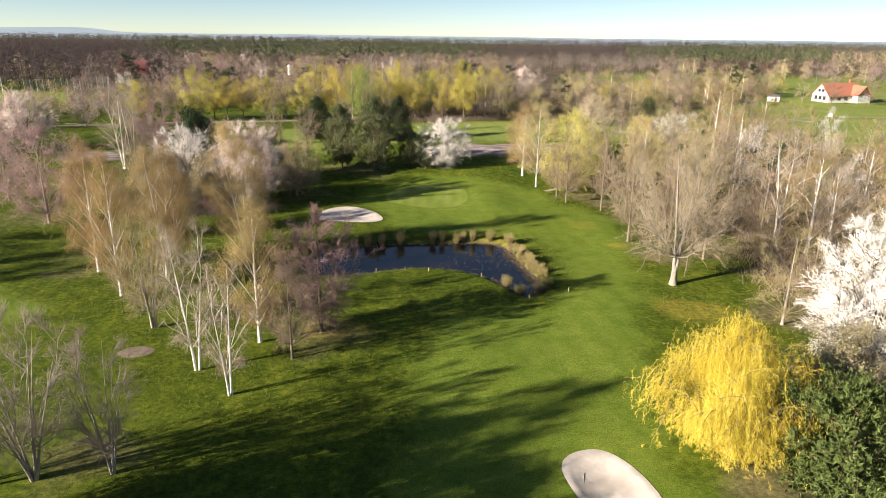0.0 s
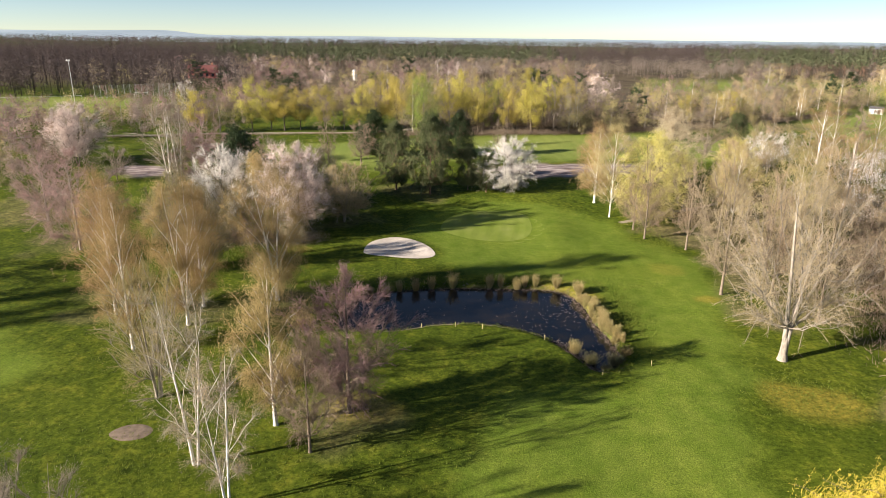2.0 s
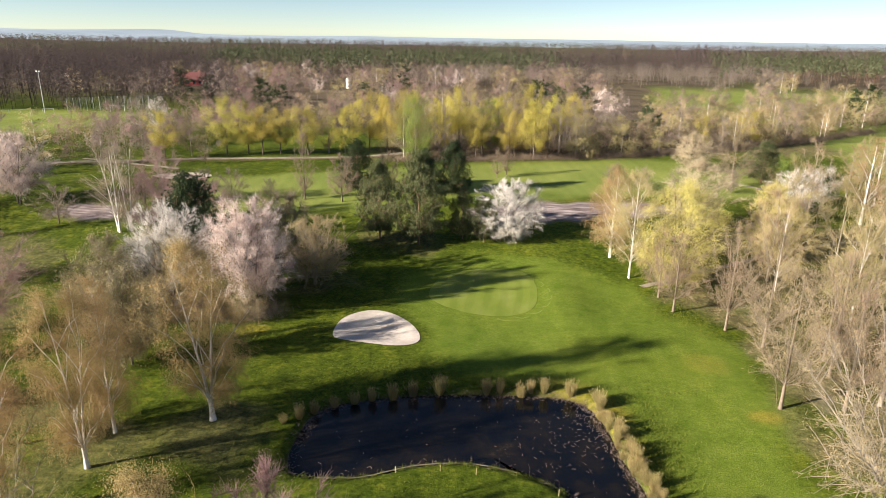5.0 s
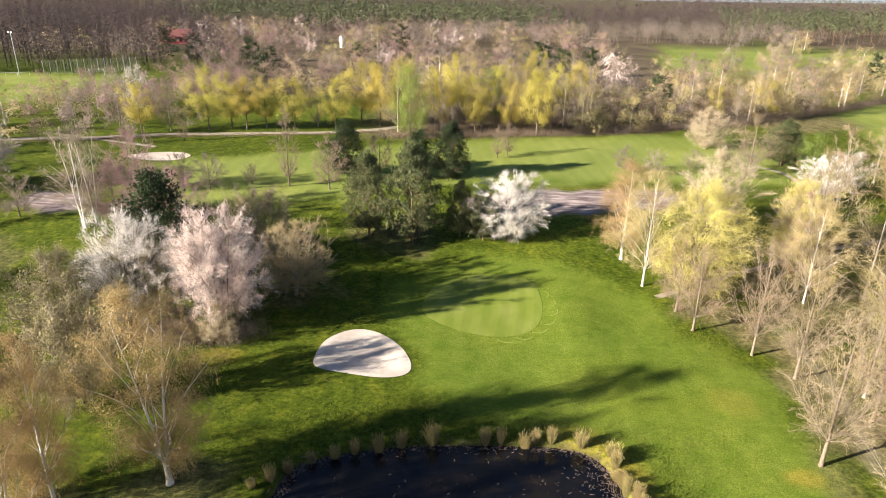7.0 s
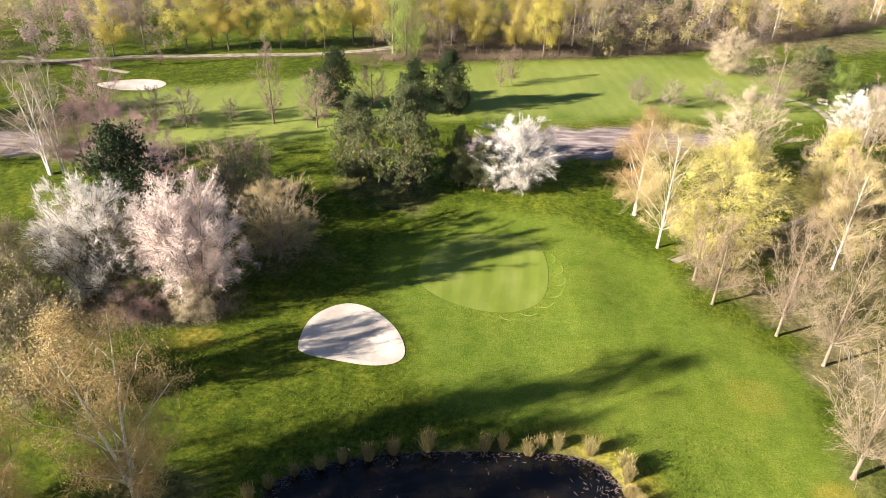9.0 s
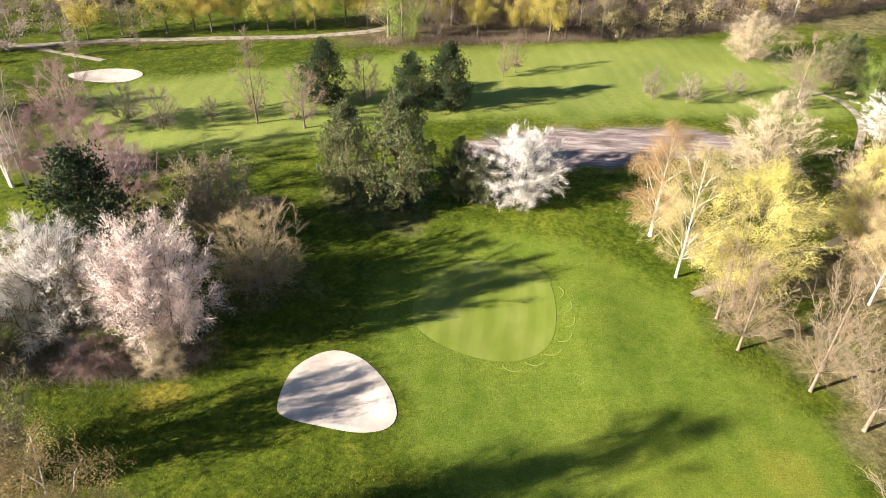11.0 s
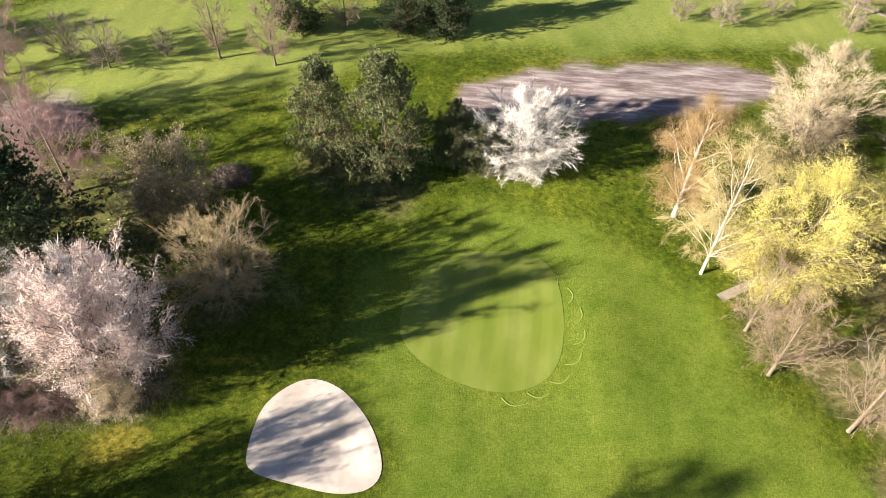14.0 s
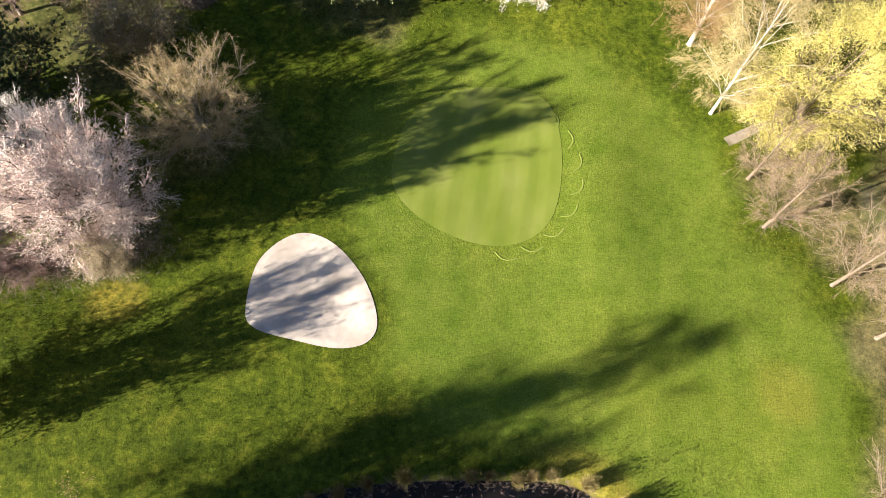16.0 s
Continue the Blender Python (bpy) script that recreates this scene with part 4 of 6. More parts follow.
# the leanest builds, for woods that are joined into one object
far_kw = dict(limbs=9, subs=4, sides=3, twigs=5, twig=(0.6, 1.3), tw=0.08, fuzz=0.8, leaves=1000, leaf=(0.18, 0.40), spread=0.55, loose=0.22)
for key, hh, ww, bk, tw_mat, shape, low in (("hazel", 12, 9, M_GREYB, M_TW_HAZED, "round", 0.10), ("mauve", 12, 9, M_GREYB, M_TW_RED, "round", 0.08), ("tan", 14, 8, M_GREYB, M_TW_TAN, "oval", 0.14), ("bare", 14, 8, M_BROWN, M_TW_BROWN, "round", 0.16), ("olive", 13, 8, M_GREYB, M_TW_OLIVE, "round", 0.10), ("birch", 15, 6, M_BIRCH, M_TW_PALE, "oval", 0.16), ("gold", 13, 9, M_BROWN, M_LIME, "round", 0.2), ("white", 9, 8, M_DARKB, M_PINK, "round", 0.08), ("scrub", 5, 7, M_BROWN, M_TW_BUD, "round", 0.03)):
    species("j_" + key, 3, "", H=hh, W=ww, bark_mat=bk, crown_mat=tw_mat, leaf_mat=tw_mat, profile=shape, clear=low, up=1.0, trunk_r=0.15 if key == "birch" else 0.10, **far_kw)
species("j_pine", 2, "", H=13, W=7, bark_mat=M_PINEB, crown_mat=M_FIR, profile="pine", clear=0.08, limbs=14, subs=4, sides=3, twigs=3, twig=(0.5, 1.0), tw=0.08, up=0.4, tufts=260, leaf=(0.3, 1.9), spread=0.4, trunk_r=0.18)

# --- trees on the left of the pond
for key, x, y, h, w in [
    ("multistem", -25.4, 34.7, 11.7, 6.0), ("multistem", -20.8, 35.4, 9.8, 4.6), ("multistem", -30.5, 33.0, 9.5, 5.5), ("alder_olive", -27.3, 57.2, 11.3, 7.0),
    ("birch_bare", -20.2, 49.0, 13.2, 5.2), ("birch_bare", -16.3, 45.2, 10.9, 4.4),
    ("birch", -16.4, 54.3, 13.3, 5.7), ("maple", -12.8, 51.3, 8.8, 5.4), ("maple_red", -11.2, 56.6, 11.4, 8.6),
    ("birch", -34.0, 65.0, 15.3, 5.6), ("birch", -40.0, 72.2, 15.3, 6.2), ("birch_twin", -31.4, 70.8, 15.2, 6.2), ("birch", -31.9, 75.4, 13.6, 5.0),
    ("birch_twin", -24.6, 78.2, 16.4, 8.2), ("bush", -37.0, 87.0, 9.6, 8.0),
    ("purple", -57.1, 92.1, 13.5, 10.5), ("purple", -71.0, 105.0, 12.0, 9.5), ("cherry_pink", -86.7, 136.8, 12.0, 11.0), ("f_bush", -73.5, 128.5, 6.1, 6.8),
    ("cherry", -40.2, 101.6, 12.2, 9.2), ("cherry_pink", -30.0, 101.6, 13.2, 9.8), ("cherry", -34.8, 105.5, 8.6, 7.4), ("purple", -35.0, 98.8, 4.0, 6.5), ("cherry_cream", -29.6, 99.2, 4.6, 4.6), ("f_green", -35.8, 103.5, 7.0, 7.0), ("f_green", -33.5, 101.0, 4.5, 6.5),
    ("tan_bush", -25.0, 110.9, 9.1, 9.4), ("bush", -37.5, 103.6, 7.5, 8.0), ("bush", -43.5, 104.5, 8.0, 8.0), ("bush", -45.5, 97.0, 9.4, 8.5), 
    ("fir", -41.8, 111.6, 13.6, 9.4), ("purple", -44.6, 121.8, 11.0, 9.0), ("purple", -50.5, 126.5, 9.5, 9.5), ("bush", -32.2, 119.0, 9.4, 9.0), ("purple", -58.0, 128.5, 9.0, 8.5),
    ("birch_bare", -61.6, 126.3, 14.8, 8.2), ("birch_bare", -60.0, 126.8, 15.3, 5.2), ("purple", -61.0, 139.3, 10.4, 7.8),
    ("f_bush", -55.0, 143.3, 5.6, 5.2), ("f_bush", -49.3, 142.0, 5.8, 5.8), ("f_bush", -43.4, 145.2, 3.7, 3.0), ("poplar", -36.9, 145.6, 13.0, 4.6),
    ("f_bush", -78.7, 169.8, 4.0, 3.4), ("poplar", -69.4, 174.5, 4.5, 3.0), ("maple", -29.8, 145.0, 8.3, 6.2), ("maple", -23.1, 154.9, 7.3, 5.8)]:
    plant(key, x, y, h, w)
# --- row beyond the near lawn, whose shadows fall across it
for x, y, h, w in [(-27.5, 26.8, 15.6, 6.6), (-23.0, 20.0, 11.6, 8.0), (-31.0, 17.5, 14.0, 9.0), (-40.0, 22.0, 16.5, 7.0), (-74.0, 58.0, 12.0, 8.0), (-77.0, 63.0, 14.0, 8.0), (-82.0, 72.0, 13.0, 10.0), (-30.5, 23.0, 15.0, 7.5), (-25.0, 14.5, 12.5, 8.0), (-28.0, 21.5, 13.0, 9.0), (-24.5, 17.0, 12.0, 9.0), (-33.5, 24.5, 13.2, 7.0), (-28.5, 11.5, 13.6, 9.0), (-36.0, 17.0, 15.0, 9.0)]:
    plant("wide_bare", x, y, h, w)
# --- pines behind the green
for key, x, y, h, w in [("pine", -19.6, 128.4, 11.8, 7.0), ("pine", -13.2, 126.8, 13.8, 8.0), ("pine", -6.6, 129.4, 7.9, 4.2), ("pine", -3.2, 128.6, 7.0, 4.6), ("fir", -16.0, 155.2, 7.9, 5.6), ("fir", -10.3, 155.5, 9.4, 6.4), ("fir", -29.1, 154.0, 9.1, 6.8)]:
    plant(key, x, y, h, w, group="conifers behind the green")
plant("cherry", 0.7, 130.0, 9.2, 9.6, var=1)
# --- trees on the right
for key, x, y, h, w in [
    ("birch_pale", 17.4, 118.3, 15.2, 9.0), ("birch", 15.7, 125.2, 13.6, 7.2), ("gold", 23.4, 117.0, 14.0, 10.6), ("cherry_cream", 31.0, 137.6, 11.2, 10.6),
    ("maple_tan", 20.2, 112.2, 8.9, 6.4), ("maple_tan", 21.1, 107.8, 9.9, 6.8), ("maple_tan", 26.0, 103.3, 13.2, 7.0), ("maple_tan", 28.8, 99.3, 13.6, 7.4),
    ("maple_tan", 25.8, 86.2, 13.6, 7.8), ("maple_tan", 31.5, 86.5, 12.0, 7.5), ("maple_tan", 33.5, 79.0, 13.0, 8.0), ("maple_tan", 33.0, 93.0, 13.0, 7.5), ("great_ash", 26.7, 70.2, 17.0, 13.4),
    ("gold", 39.0, 127.0, 11.0, 8.0), ("f_bush", 40.5, 136.5, 5.0, 5.0), ("birch_pale", 36.0, 116.0, 13.0, 7.5), ("birch_pale", 42.0, 108.0, 14.0, 8.0),
    ("f_cherry", -96.2, 204.0, 11.5, 10.0), ("purple", -88.0, 199.0, 9.0, 9.0), ("f_bare", 149.0, 256.0, 9.0, 8.0), ("f_bare", 163.0, 255.0, 9.5, 8.5), ("f_tan", 141.0, 262.0, 8.0, 7.0), ("poplar", -2.2, 170.4, 6.3, 2.8), ("poplar", -0.2, 173.1, 6.9, 3.6), ("cherry_cream", 42.9, 187.0, 8.4, 9.6), ("maple_tan", 45.6, 167.5, 10.4, 10.0), ("cherry", 52.5, 152.0, 7.0, 7.5),
    ("f_bush", 21.6, 163.4, 4.9, 4.6), ("f_bush", 26.9, 162.4, 4.6, 4.8), ("f_bush", 35.0, 167.0, 3.8, 4.4), ("f_bush", 44.0, 163.0, 4.7, 4.4), ("pine", 53.6, 173.5, 8.5, 8.0), ("f_green", 57.0, 168.0, 7.5, 6.0),
    ("f_olive", 66, 163, 9.5, 8), ("f_tan", 72.5, 171, 10.5, 8), ("f_olive", 64, 151, 10, 8), ("f_green", 76, 161, 8, 8.5), ("f_tan", 82, 174, 10, 8), ("f_olive", 84, 163, 9, 9), ("f_cherry", 59, 158, 6.5, 7.5), ("willow", 20.2, 39.6, 9.0, 9.8), ("cherry_tall", 36.2, 50.0, 13.2, 11.0), ("dwarf_pine", 25.8, 34.6, 6.4, 9.6), ("bush", 31.0, 44.5, 6.0, 8.0),
    ("f_olive", 34.0, 59.5, 9.8, 7.0), ("maple_tan", 38.0, 55.0, 11.0, 8.0), ("birch_bare", 47.9, 89.3, 15.6, 8.4), ("birch_bare", 51.0, 82.0, 12.4, 6.4), ("f_cherry", 55.8, 118.0, 11.5, 10.0), ("f_cherry", 58.0, 92.0, 11.0, 8.0), ("f_green", 60.0, 100.0, 9.0, 6.0)]:
    plant(key, x, y, h, w)


# --- woods: seeded, keeping their distance from one another
def scatter(rng, box_, count, gap, keep):
    out = []
    for _ in range(count * 40):
        x, y = rng.uniform(box_[0], box_[1]), rng.uniform(box_[2], box_[3])
        if keep(x, y) and all((x - a) ** 2 + (y - b) ** 2 > gap * gap for a, b in out):
            out.append((x, y))
            if len(out) == count:
                break
    return out


def wood_mix(rng, pts, kinds, hs, ws, group):
    names = [k for k, n in kinds for _ in range(n)]
    for x, y in pts:
        k = names[int(rng.integers(len(names)))]
        f = rng.uniform(0.8, 1.2)
        plant(k, x, y, rng.uniform(*hs) * f, rng.uniform(*ws) * f, group=group)


def joined_wood(name, label, rng, pts, kinds, hs, ws):
    """A wood that nobody would count, as one object: lean trees of several kinds, joined by part."""
    root = tagged(new(name), label, "woods", kind="stuff")
    names, bins = [k for k, n in kinds for _ in range(n)], {}
    for x, y in pts:
        key = names[int(rng.integers(len(names)))]
        variants, _, kw = SPECIES[key]
        v = int(rng.integers(variants))
        if (key, v) not in CACHE:
            CACHE[(key, v)] = tree_meshes(key, 500 + 17 * v + sum(map(ord, key)), **kw)
        meshes, h0, w0 = CACHE[(key, v)]
        f, tone, a = rng.uniform(0.82, 1.18), rng.random(), rng.uniform(0, 6.283)
        sx, sz = rng.uniform(*ws) * f / w0, rng.uniform(*hs) * f / h0
        if key == "j_scrub":
            sx, sz = f, f
        for pname, me in meshes.items():
            if pname == "branchwork":
                continue
            V = np.empty(len(me.vertices) * 3, np.float32)
            me.vertices.foreach_get("co", V)
            V = V.reshape(-1, 3) * (sx, sx, sz)
            F = np.empty(len(me.loops), np.int32)
            me.loops.foreach_get("vertex_index", F)
            V = np.stack([V[:, 0] * math.cos(a) - V[:, 1] * math.sin(a) + x, V[:, 0] * math.sin(a) + V[:, 1] * math.cos(a) + y, V[:, 2] + zat(x, y)], 1)
            b = bins.setdefault((pname, me.materials[0].name), [[], [], [], 0])
            b[0].append(V), b[1].append(F.reshape(-1, 4 if pname == "trunk" else 3) + b[3]), b[2].append(np.full(len(V), tone, np.float32))
            b[3] += len(V)
    part_name = {"trunk": "trunks", "crown": "twigs", "foliage": "buds"}
    for (pname, mat), (V, F, T, _) in bins.items():
        me = mesh_of(name + "_" + pname, np.concatenate(V), np.concatenate(F), bpy.data.materials[mat], pname == "trunk")
        me.attributes.new("tint", "FLOAT", "POINT").data.foreach_set("value", np.concatenate(T))
        child(part_name[pname], me, root)


WR = np.random.default_rng(21)
east = scatter(WR, (34, 122, 62, 196), 85, 6.4, lambda x, y: x > 34 + max(0, 80 - y) * 0.5 and y < 208 - 0.5 * x + 30 * (x > 80) and not (x > 75 and y > 135 + 0.2 * (x - 75)) and not (44 < x < 66 and 145 < y < 185) and not (y > 136 and x < 46) and x - 34 > (y - 118) * 0.3)
wood_mix(WR, east, [("f_tan", 7), ("f_birch", 4), ("f_bare", 3), ("f_olive", 3), ("f_cherry", 1)], (10, 14), (6.5, 9), "trees of the east wood")
def belt_front(x):
    """Foot of the middle belt on its near side."""
    return 190 + 0.25 * x + 0.003 * max(0, x) ** 2


belt = scatter(WR, (-26, 20, 180, 240), 46, 5.2, lambda x, y: belt_front(x) < y < belt_front(x) + 36)
wood_mix(WR, belt, [("f_gold", 3), ("f_crown", 5), ("f_bare", 3), ("f_hazel", 3), ("f_olive", 1), ("f_green", 1)], (11, 14), (7, 9.5), "trees of the middle belt")
belt = scatter(WR, (20, 150, 190, 350), 125, 5.2, lambda x, y: belt_front(x) < y < belt_front(x) + 46)
joined_wood("mixed_belt", "mixed budding, bare and birch trees of the belt beyond the lawn", WR, belt, [("j_gold", 1), ("j_olive", 4), ("j_tan", 5), ("j_bare", 2), ("j_birch", 5), ("j_hazel", 4), ("j_pine", 1), ("j_scrub", 6)], (8.5, 12), (6.5, 9.5))
row = [(-82, 180), (-77, 183.5), (-69, 186), (-64.5, 188.5), (-60.5, 187.5), (-56.8, 190), (-50, 190.5), (-45.5, 194), (-41, 193), (-36, 199), (-31, 197), (-27, 203)]
for (x, y), kind, h in zip(row, ("f_gold", "f_olive", "f_gold", "f_gold", "f_crown", "f_gold", "f_gold", "f_olive", "f_gold", "f_gold", "f_gold", "f_gold"), (11, 10, 13.5, 12, 11, 11, 12, 11, 11, 15, 14, 15)):
    plant(kind, x, y, h, h * 0.72, group="yellow-green trees along the track")
west = scatter(WR, (-180, -70, 112, 245), 78, 6.4, lambda x, y: (y > 163 or x < 3.0 - 0.681 * y) and y > 112 - (x + 70) * 0.25 and not (x > -84 and y < 186) and not (x < -122 and y > 196) and y < 212 + max(0, x + 118) * 1.3 and not (-90 < x < -50 and 192 < y < 214))
joined_wood("west_belt", "bare grey and mauve trees of the west belt", WR, west, [("j_bare", 2), ("j_hazel", 5), ("j_mauve", 5), ("j_olive", 3), ("j_birch", 1), ("j_scrub", 2)], (8, 11), (7.5, 10))


def far_gap(x, y):
    return abs(x + 176 * (y - 30) / 362) < 5.5 and 290 < y < 402


north = scatter(WR, (-200, 130, 232, 520), 240, 8.6, lambda x, y: y > 240 + 0.28 * x and not (x < -104 and y < 300) and not far_gap(x, y) and not (x > 48 and y > 300 + 0.4 * (x - 45)) and abs(x + 88) + abs(y - 330) > 22 and not (x > 0 and y < belt_front(x) + 40))
joined_wood("middle_wood", "bare brown and mauve wood with scattered conifers and cherries", WR, north, [("j_hazel", 8), ("j_mauve", 7), ("j_tan", 3), ("j_bare", 3), ("j_olive", 2), ("j_birch", 1), ("j_pine", 2), ("j_white", 1)], (8.5, 12), (8, 10.5))
park = scatter(WR, (96, 340, 170, 490), 120, 8.0, lambda x, y: (x > 190 and y > 230 and x > 0.33 * y + 70) or (abs(x - 112 - 0.42 * (y - 350)) < 13 and 300 < y < 485) or (x > 250 and y > 170))
joined_wood("parkland_wood", "bare sunlit and budding trees of the far parkland", WR, park, [("j_tan", 6), ("j_hazel", 4), ("j_olive", 3), ("j_birch", 2), ("j_mauve", 2), ("j_scrub", 2)], (9, 12), (8, 10.5))
def forest(name, label, seed, count, keep, box_, mat, bark_mat, h, w, pine, thick=34, skew=1.6, blade=(1.5, 3.6), wide=(0.25, 0.6), soft=None, brush=True):
    """Far woods as one object: for every tree a tapered trunk and a crown of loose flakes."""
    rng = np.random.default_rng(seed)
    x, y = rng.uniform(box_[0], box_[1], count * 12), rng.uniform(0, 1, count * 12) ** skew * (box_[3] - box_[2]) + box_[2]
    ok = keep(x, y)
    x, y = x[ok][:count], y[ok][:count]
    n = len(x)
    hh, ww = h * rng.uniform(0.8, 1.2, n), w * rng.uniform(0.75, 1.25, n)
    z = ground_z(x, y)
    foot = np.stack([x, y, z - 0.3], 1)
    tr = []
    for a in (0.0, 2.1, 4.2):
        o = np.array([math.cos(a), math.sin(a), 0]) * 0.13
        p = np.array([math.cos(a + 2.1), math.sin(a + 2.1), 0]) * 0.13
        tr.append(np.stack([foot + o, foot + p, foot + np.stack([0 * x, 0 * x, hh * 0.95], 1)], 1))
    root = tagged(new(name), label, "woods", kind="stuff")
    child("trunks", tri_mesh(name + "_trunks", np.concatenate(tr), bark_mat), root)
    k = thick
    s = rng.uniform(0, 1, (n, k))
    lo = 0.45 if pine else 0.18
    rad = ww[:, None] / 2 * (np.sqrt(np.clip(1 - (2 * s - 1) ** 2, 0.05, 1)) if not pine else np.clip(1.15 - s, 0.25, 1)) * np.sqrt(rng.uniform(0.1, 1, (n, k)))
    ang = rng.uniform(0, 6.283, (n, k))
    at = np.stack([x[:, None] + rad * np.cos(ang), y[:, None] + rad * np.sin(ang), z[:, None] + hh[:, None] * (lo + (1 - lo) * s)], -1).reshape(-1, 3)
    heart = np.stack([x, y, z + hh * (lo + (1 - lo) * 0.3)], 1)
    out = unit((at - np.repeat(heart, k, 0)) * (1, 1, 0.8))
    if pine:
        f = flakes(at, rng.uniform(0.6, 1.4, len(at)), rng, out, 0.35)
    else:
        wy = unit(rng.normal(0, 0.35, at.shape) + out * 0.45 + np.array([0, 0, 0.75]))
        if soft is not None and brush:     # fine upright twigs
            wy = unit(rng.normal(0, 0.22, at.shape) + out * (0.55, 0.55, 0.3) + np.array([0, 0, 0.7]))
            size = rng.uniform(*soft, len(at))
            f = blades(at - wy * (size * 1.3)[:, None], wy, size * 2.6, size * 0.50, rng, 0.0, out)
        elif soft is not None:
            f = flakes(at, rng.uniform(*soft, len(at)), rng, out, 0.22)
        else:
            f = blades(at, wy, rng.uniform(*blade, len(at)), rng.uniform(*wide, len(at)), rng, 0.0, out)
    child("crowns", tri_mesh(name + "_crowns", f, mat), root)


def house_gap(x, y):
    return (np.abs(x + 176 * (y - 30) / 362) < 5.5) & (y > 290) & (y < 402)


def pine_part(x, y):
    x = x + 22 * np.sin(y * 0.045) + 14 * np.sin(y * 0.11 + 2 + x * 0.03)
    y = y + 16 * np.sin(x * 0.05) + 9 * np.sin(x * 0.13 + 1)
    return ((x > -0.44 * y) & (x < 0.03 * y) & (y > 480) & (y < 760)) | ((x > 0.31 * y) & (x < 0.56 * y) & (y > 480) & (y < 760))


def forest_front(x):
    return 505 + 0.35 * x


forest("bare_forest_west", "dense bare dark forest beyond the playing field", 31, 1700, lambda x, y: (y > 272 + 0.4 * (x + 155)) & (x < -0.47 * y + 30) & (x < -90) & ~house_gap(x, y), (-420, -90, 230, 560), M_TW_DARK, M_DARKB, 15.5, 8.5, False, thick=60, soft=(0.38, 0.85), brush=False)
forest("bare_forest_north", "dense bare brown forest on the horizon", 32, 1500, lambda x, y: (y > forest_front(x)) & (y > np.abs(x) * 0.9) & (x < 330) & ~pine_part(x, y), (-500, 330, 400, 760), M_TW_DARK, M_DARKB, 15, 9, False, thick=60, soft=(0.40, 0.90), brush=False)
forest("pine_forest_north", "tall green pine forest with bare lower trunks", 33, 1300, lambda x, y: (y > 410) & pine_part(x, y) & (np.abs(x) < y * 0.8) & ~house_gap(x, y), (-300, 400, 400, 760), M_FARPINE, M_PINEB, 16.5, 6.5, True, thick=48)
forest("parkland_woods_east", "mixed bare woods beyond the parkland", 34, 900, lambda x, y: (x > 280) & (x < y * 1.1) & (x > 0.5 * y), (280, 760, 260, 800), M_TW_TAN, M_BROWN, 12, 9, False, soft=(0.34, 0.8))
forest("wood_edge_north", "bare sunlit trees before the northern forest", 37, 300, lambda x, y: (y < forest_front(x) + 12) & (y > 425 + 0.22 * x), (-90, 200, 400, 590), M_TW_HAZED, M_GREYB, 11, 9, False, thick=150, skew=1.0, soft=(0.26, 0.58), brush=False)
forest("bare_forest_far", "bare brown forest running out to the horizon", 35, 5200, lambda x, y: (np.abs(x + 60) < y * 0.85) & (np.sin(x * 0.011 + 1) + np.sin(y * 0.013 + x * 0.004) < 0.75), (-1500, 1400, 690, 1750), M_TW_DARK, M_DARKB, 15, 13, False, thick=11, skew=1.3, soft=(1.1, 2.1), brush=False)
forest("pine_forest_far", "green pine woods running out to the horizon", 36, 3000, lambda x, y: (np.abs(x + 60) < y * 0.85) & (np.sin(x * 0.011 + 1) + np.sin(y * 0.013 + x * 0.004) >= 0.6), (-1500, 1400, 690, 1750), M_FARPINE, M_PINEB, 16, 11, True, thick=11, skew=1.3, blade=(1.0, 2.0))
forest("east_mix", "bare trees filling the east wood", 75, 60, lambda x, y: (x > 40 + np.maximum(0, 80 - y) * 0.6) & (y < 198 - 0.4 * x) & ~((x > 75) & (y > 135)), (36, 125, 58, 165), M_TW_TAN, M_PALE, 9, 8, False, thick=500, skew=1.0, blade=(0.4, 0.9), wide=(0.03, 0.07))


# ---------------------------------------------------------------- the pond's edge
def reed_clump(x, y, h, w, mesh_id, green=False):
    key = ("reed", mesh_id)
    if key not in CACHE:
        rng = np.random.default_rng(300 + mesh_id)
        n = 640
        a, r = rng.uniform(0, 6.283, n), 0.20 * np.sqrt(rng.random(n))
        base = np.stack([r * np.cos(a), r * np.sin(a), np.zeros(n) - 0.1], 1)
        way = unit(np.stack([np.cos(a) * r * 2.2, np.sin(a) * r * 2.2, np.ones(n)], 1) + rng.normal(0, 0.20, (n, 3)))
        ln = rng.uniform(0.35, 1.08, n)
        stalks = blades(base, way, ln, 0.03, rng)
        top = base + way * (ln * 0.85)[:, None]
        plumes = blades(top[:160], unit(way[:160] + rng.normal(0, 0.25, (160, 3))), rng.uniform(0.10, 0.24, 160), 0.05, rng)
        CACHE[key] = (tri_mesh("reed_stalks", stalks, M_REED), tri_mesh("reed_plumes", plumes, M_REED))
    root = new("reed_clump")
    z = float(dug_z(np.array([x]), np.array([y]))[0])
    root.location, root.rotation_euler, root.scale = (x, y, max(z, -0.6)), (0, 0, x * 7.1), (w, w, h)
    tagged(child("stem_tuft", CACHE[key][0], root), kind="stuff")
    tagged(child("plume", CACHE[key][1], root), kind="stuff")
    return tagged(root, "clump of dry straw-coloured reeds on the pond bank", "reeds", "reed clumps round the pond")


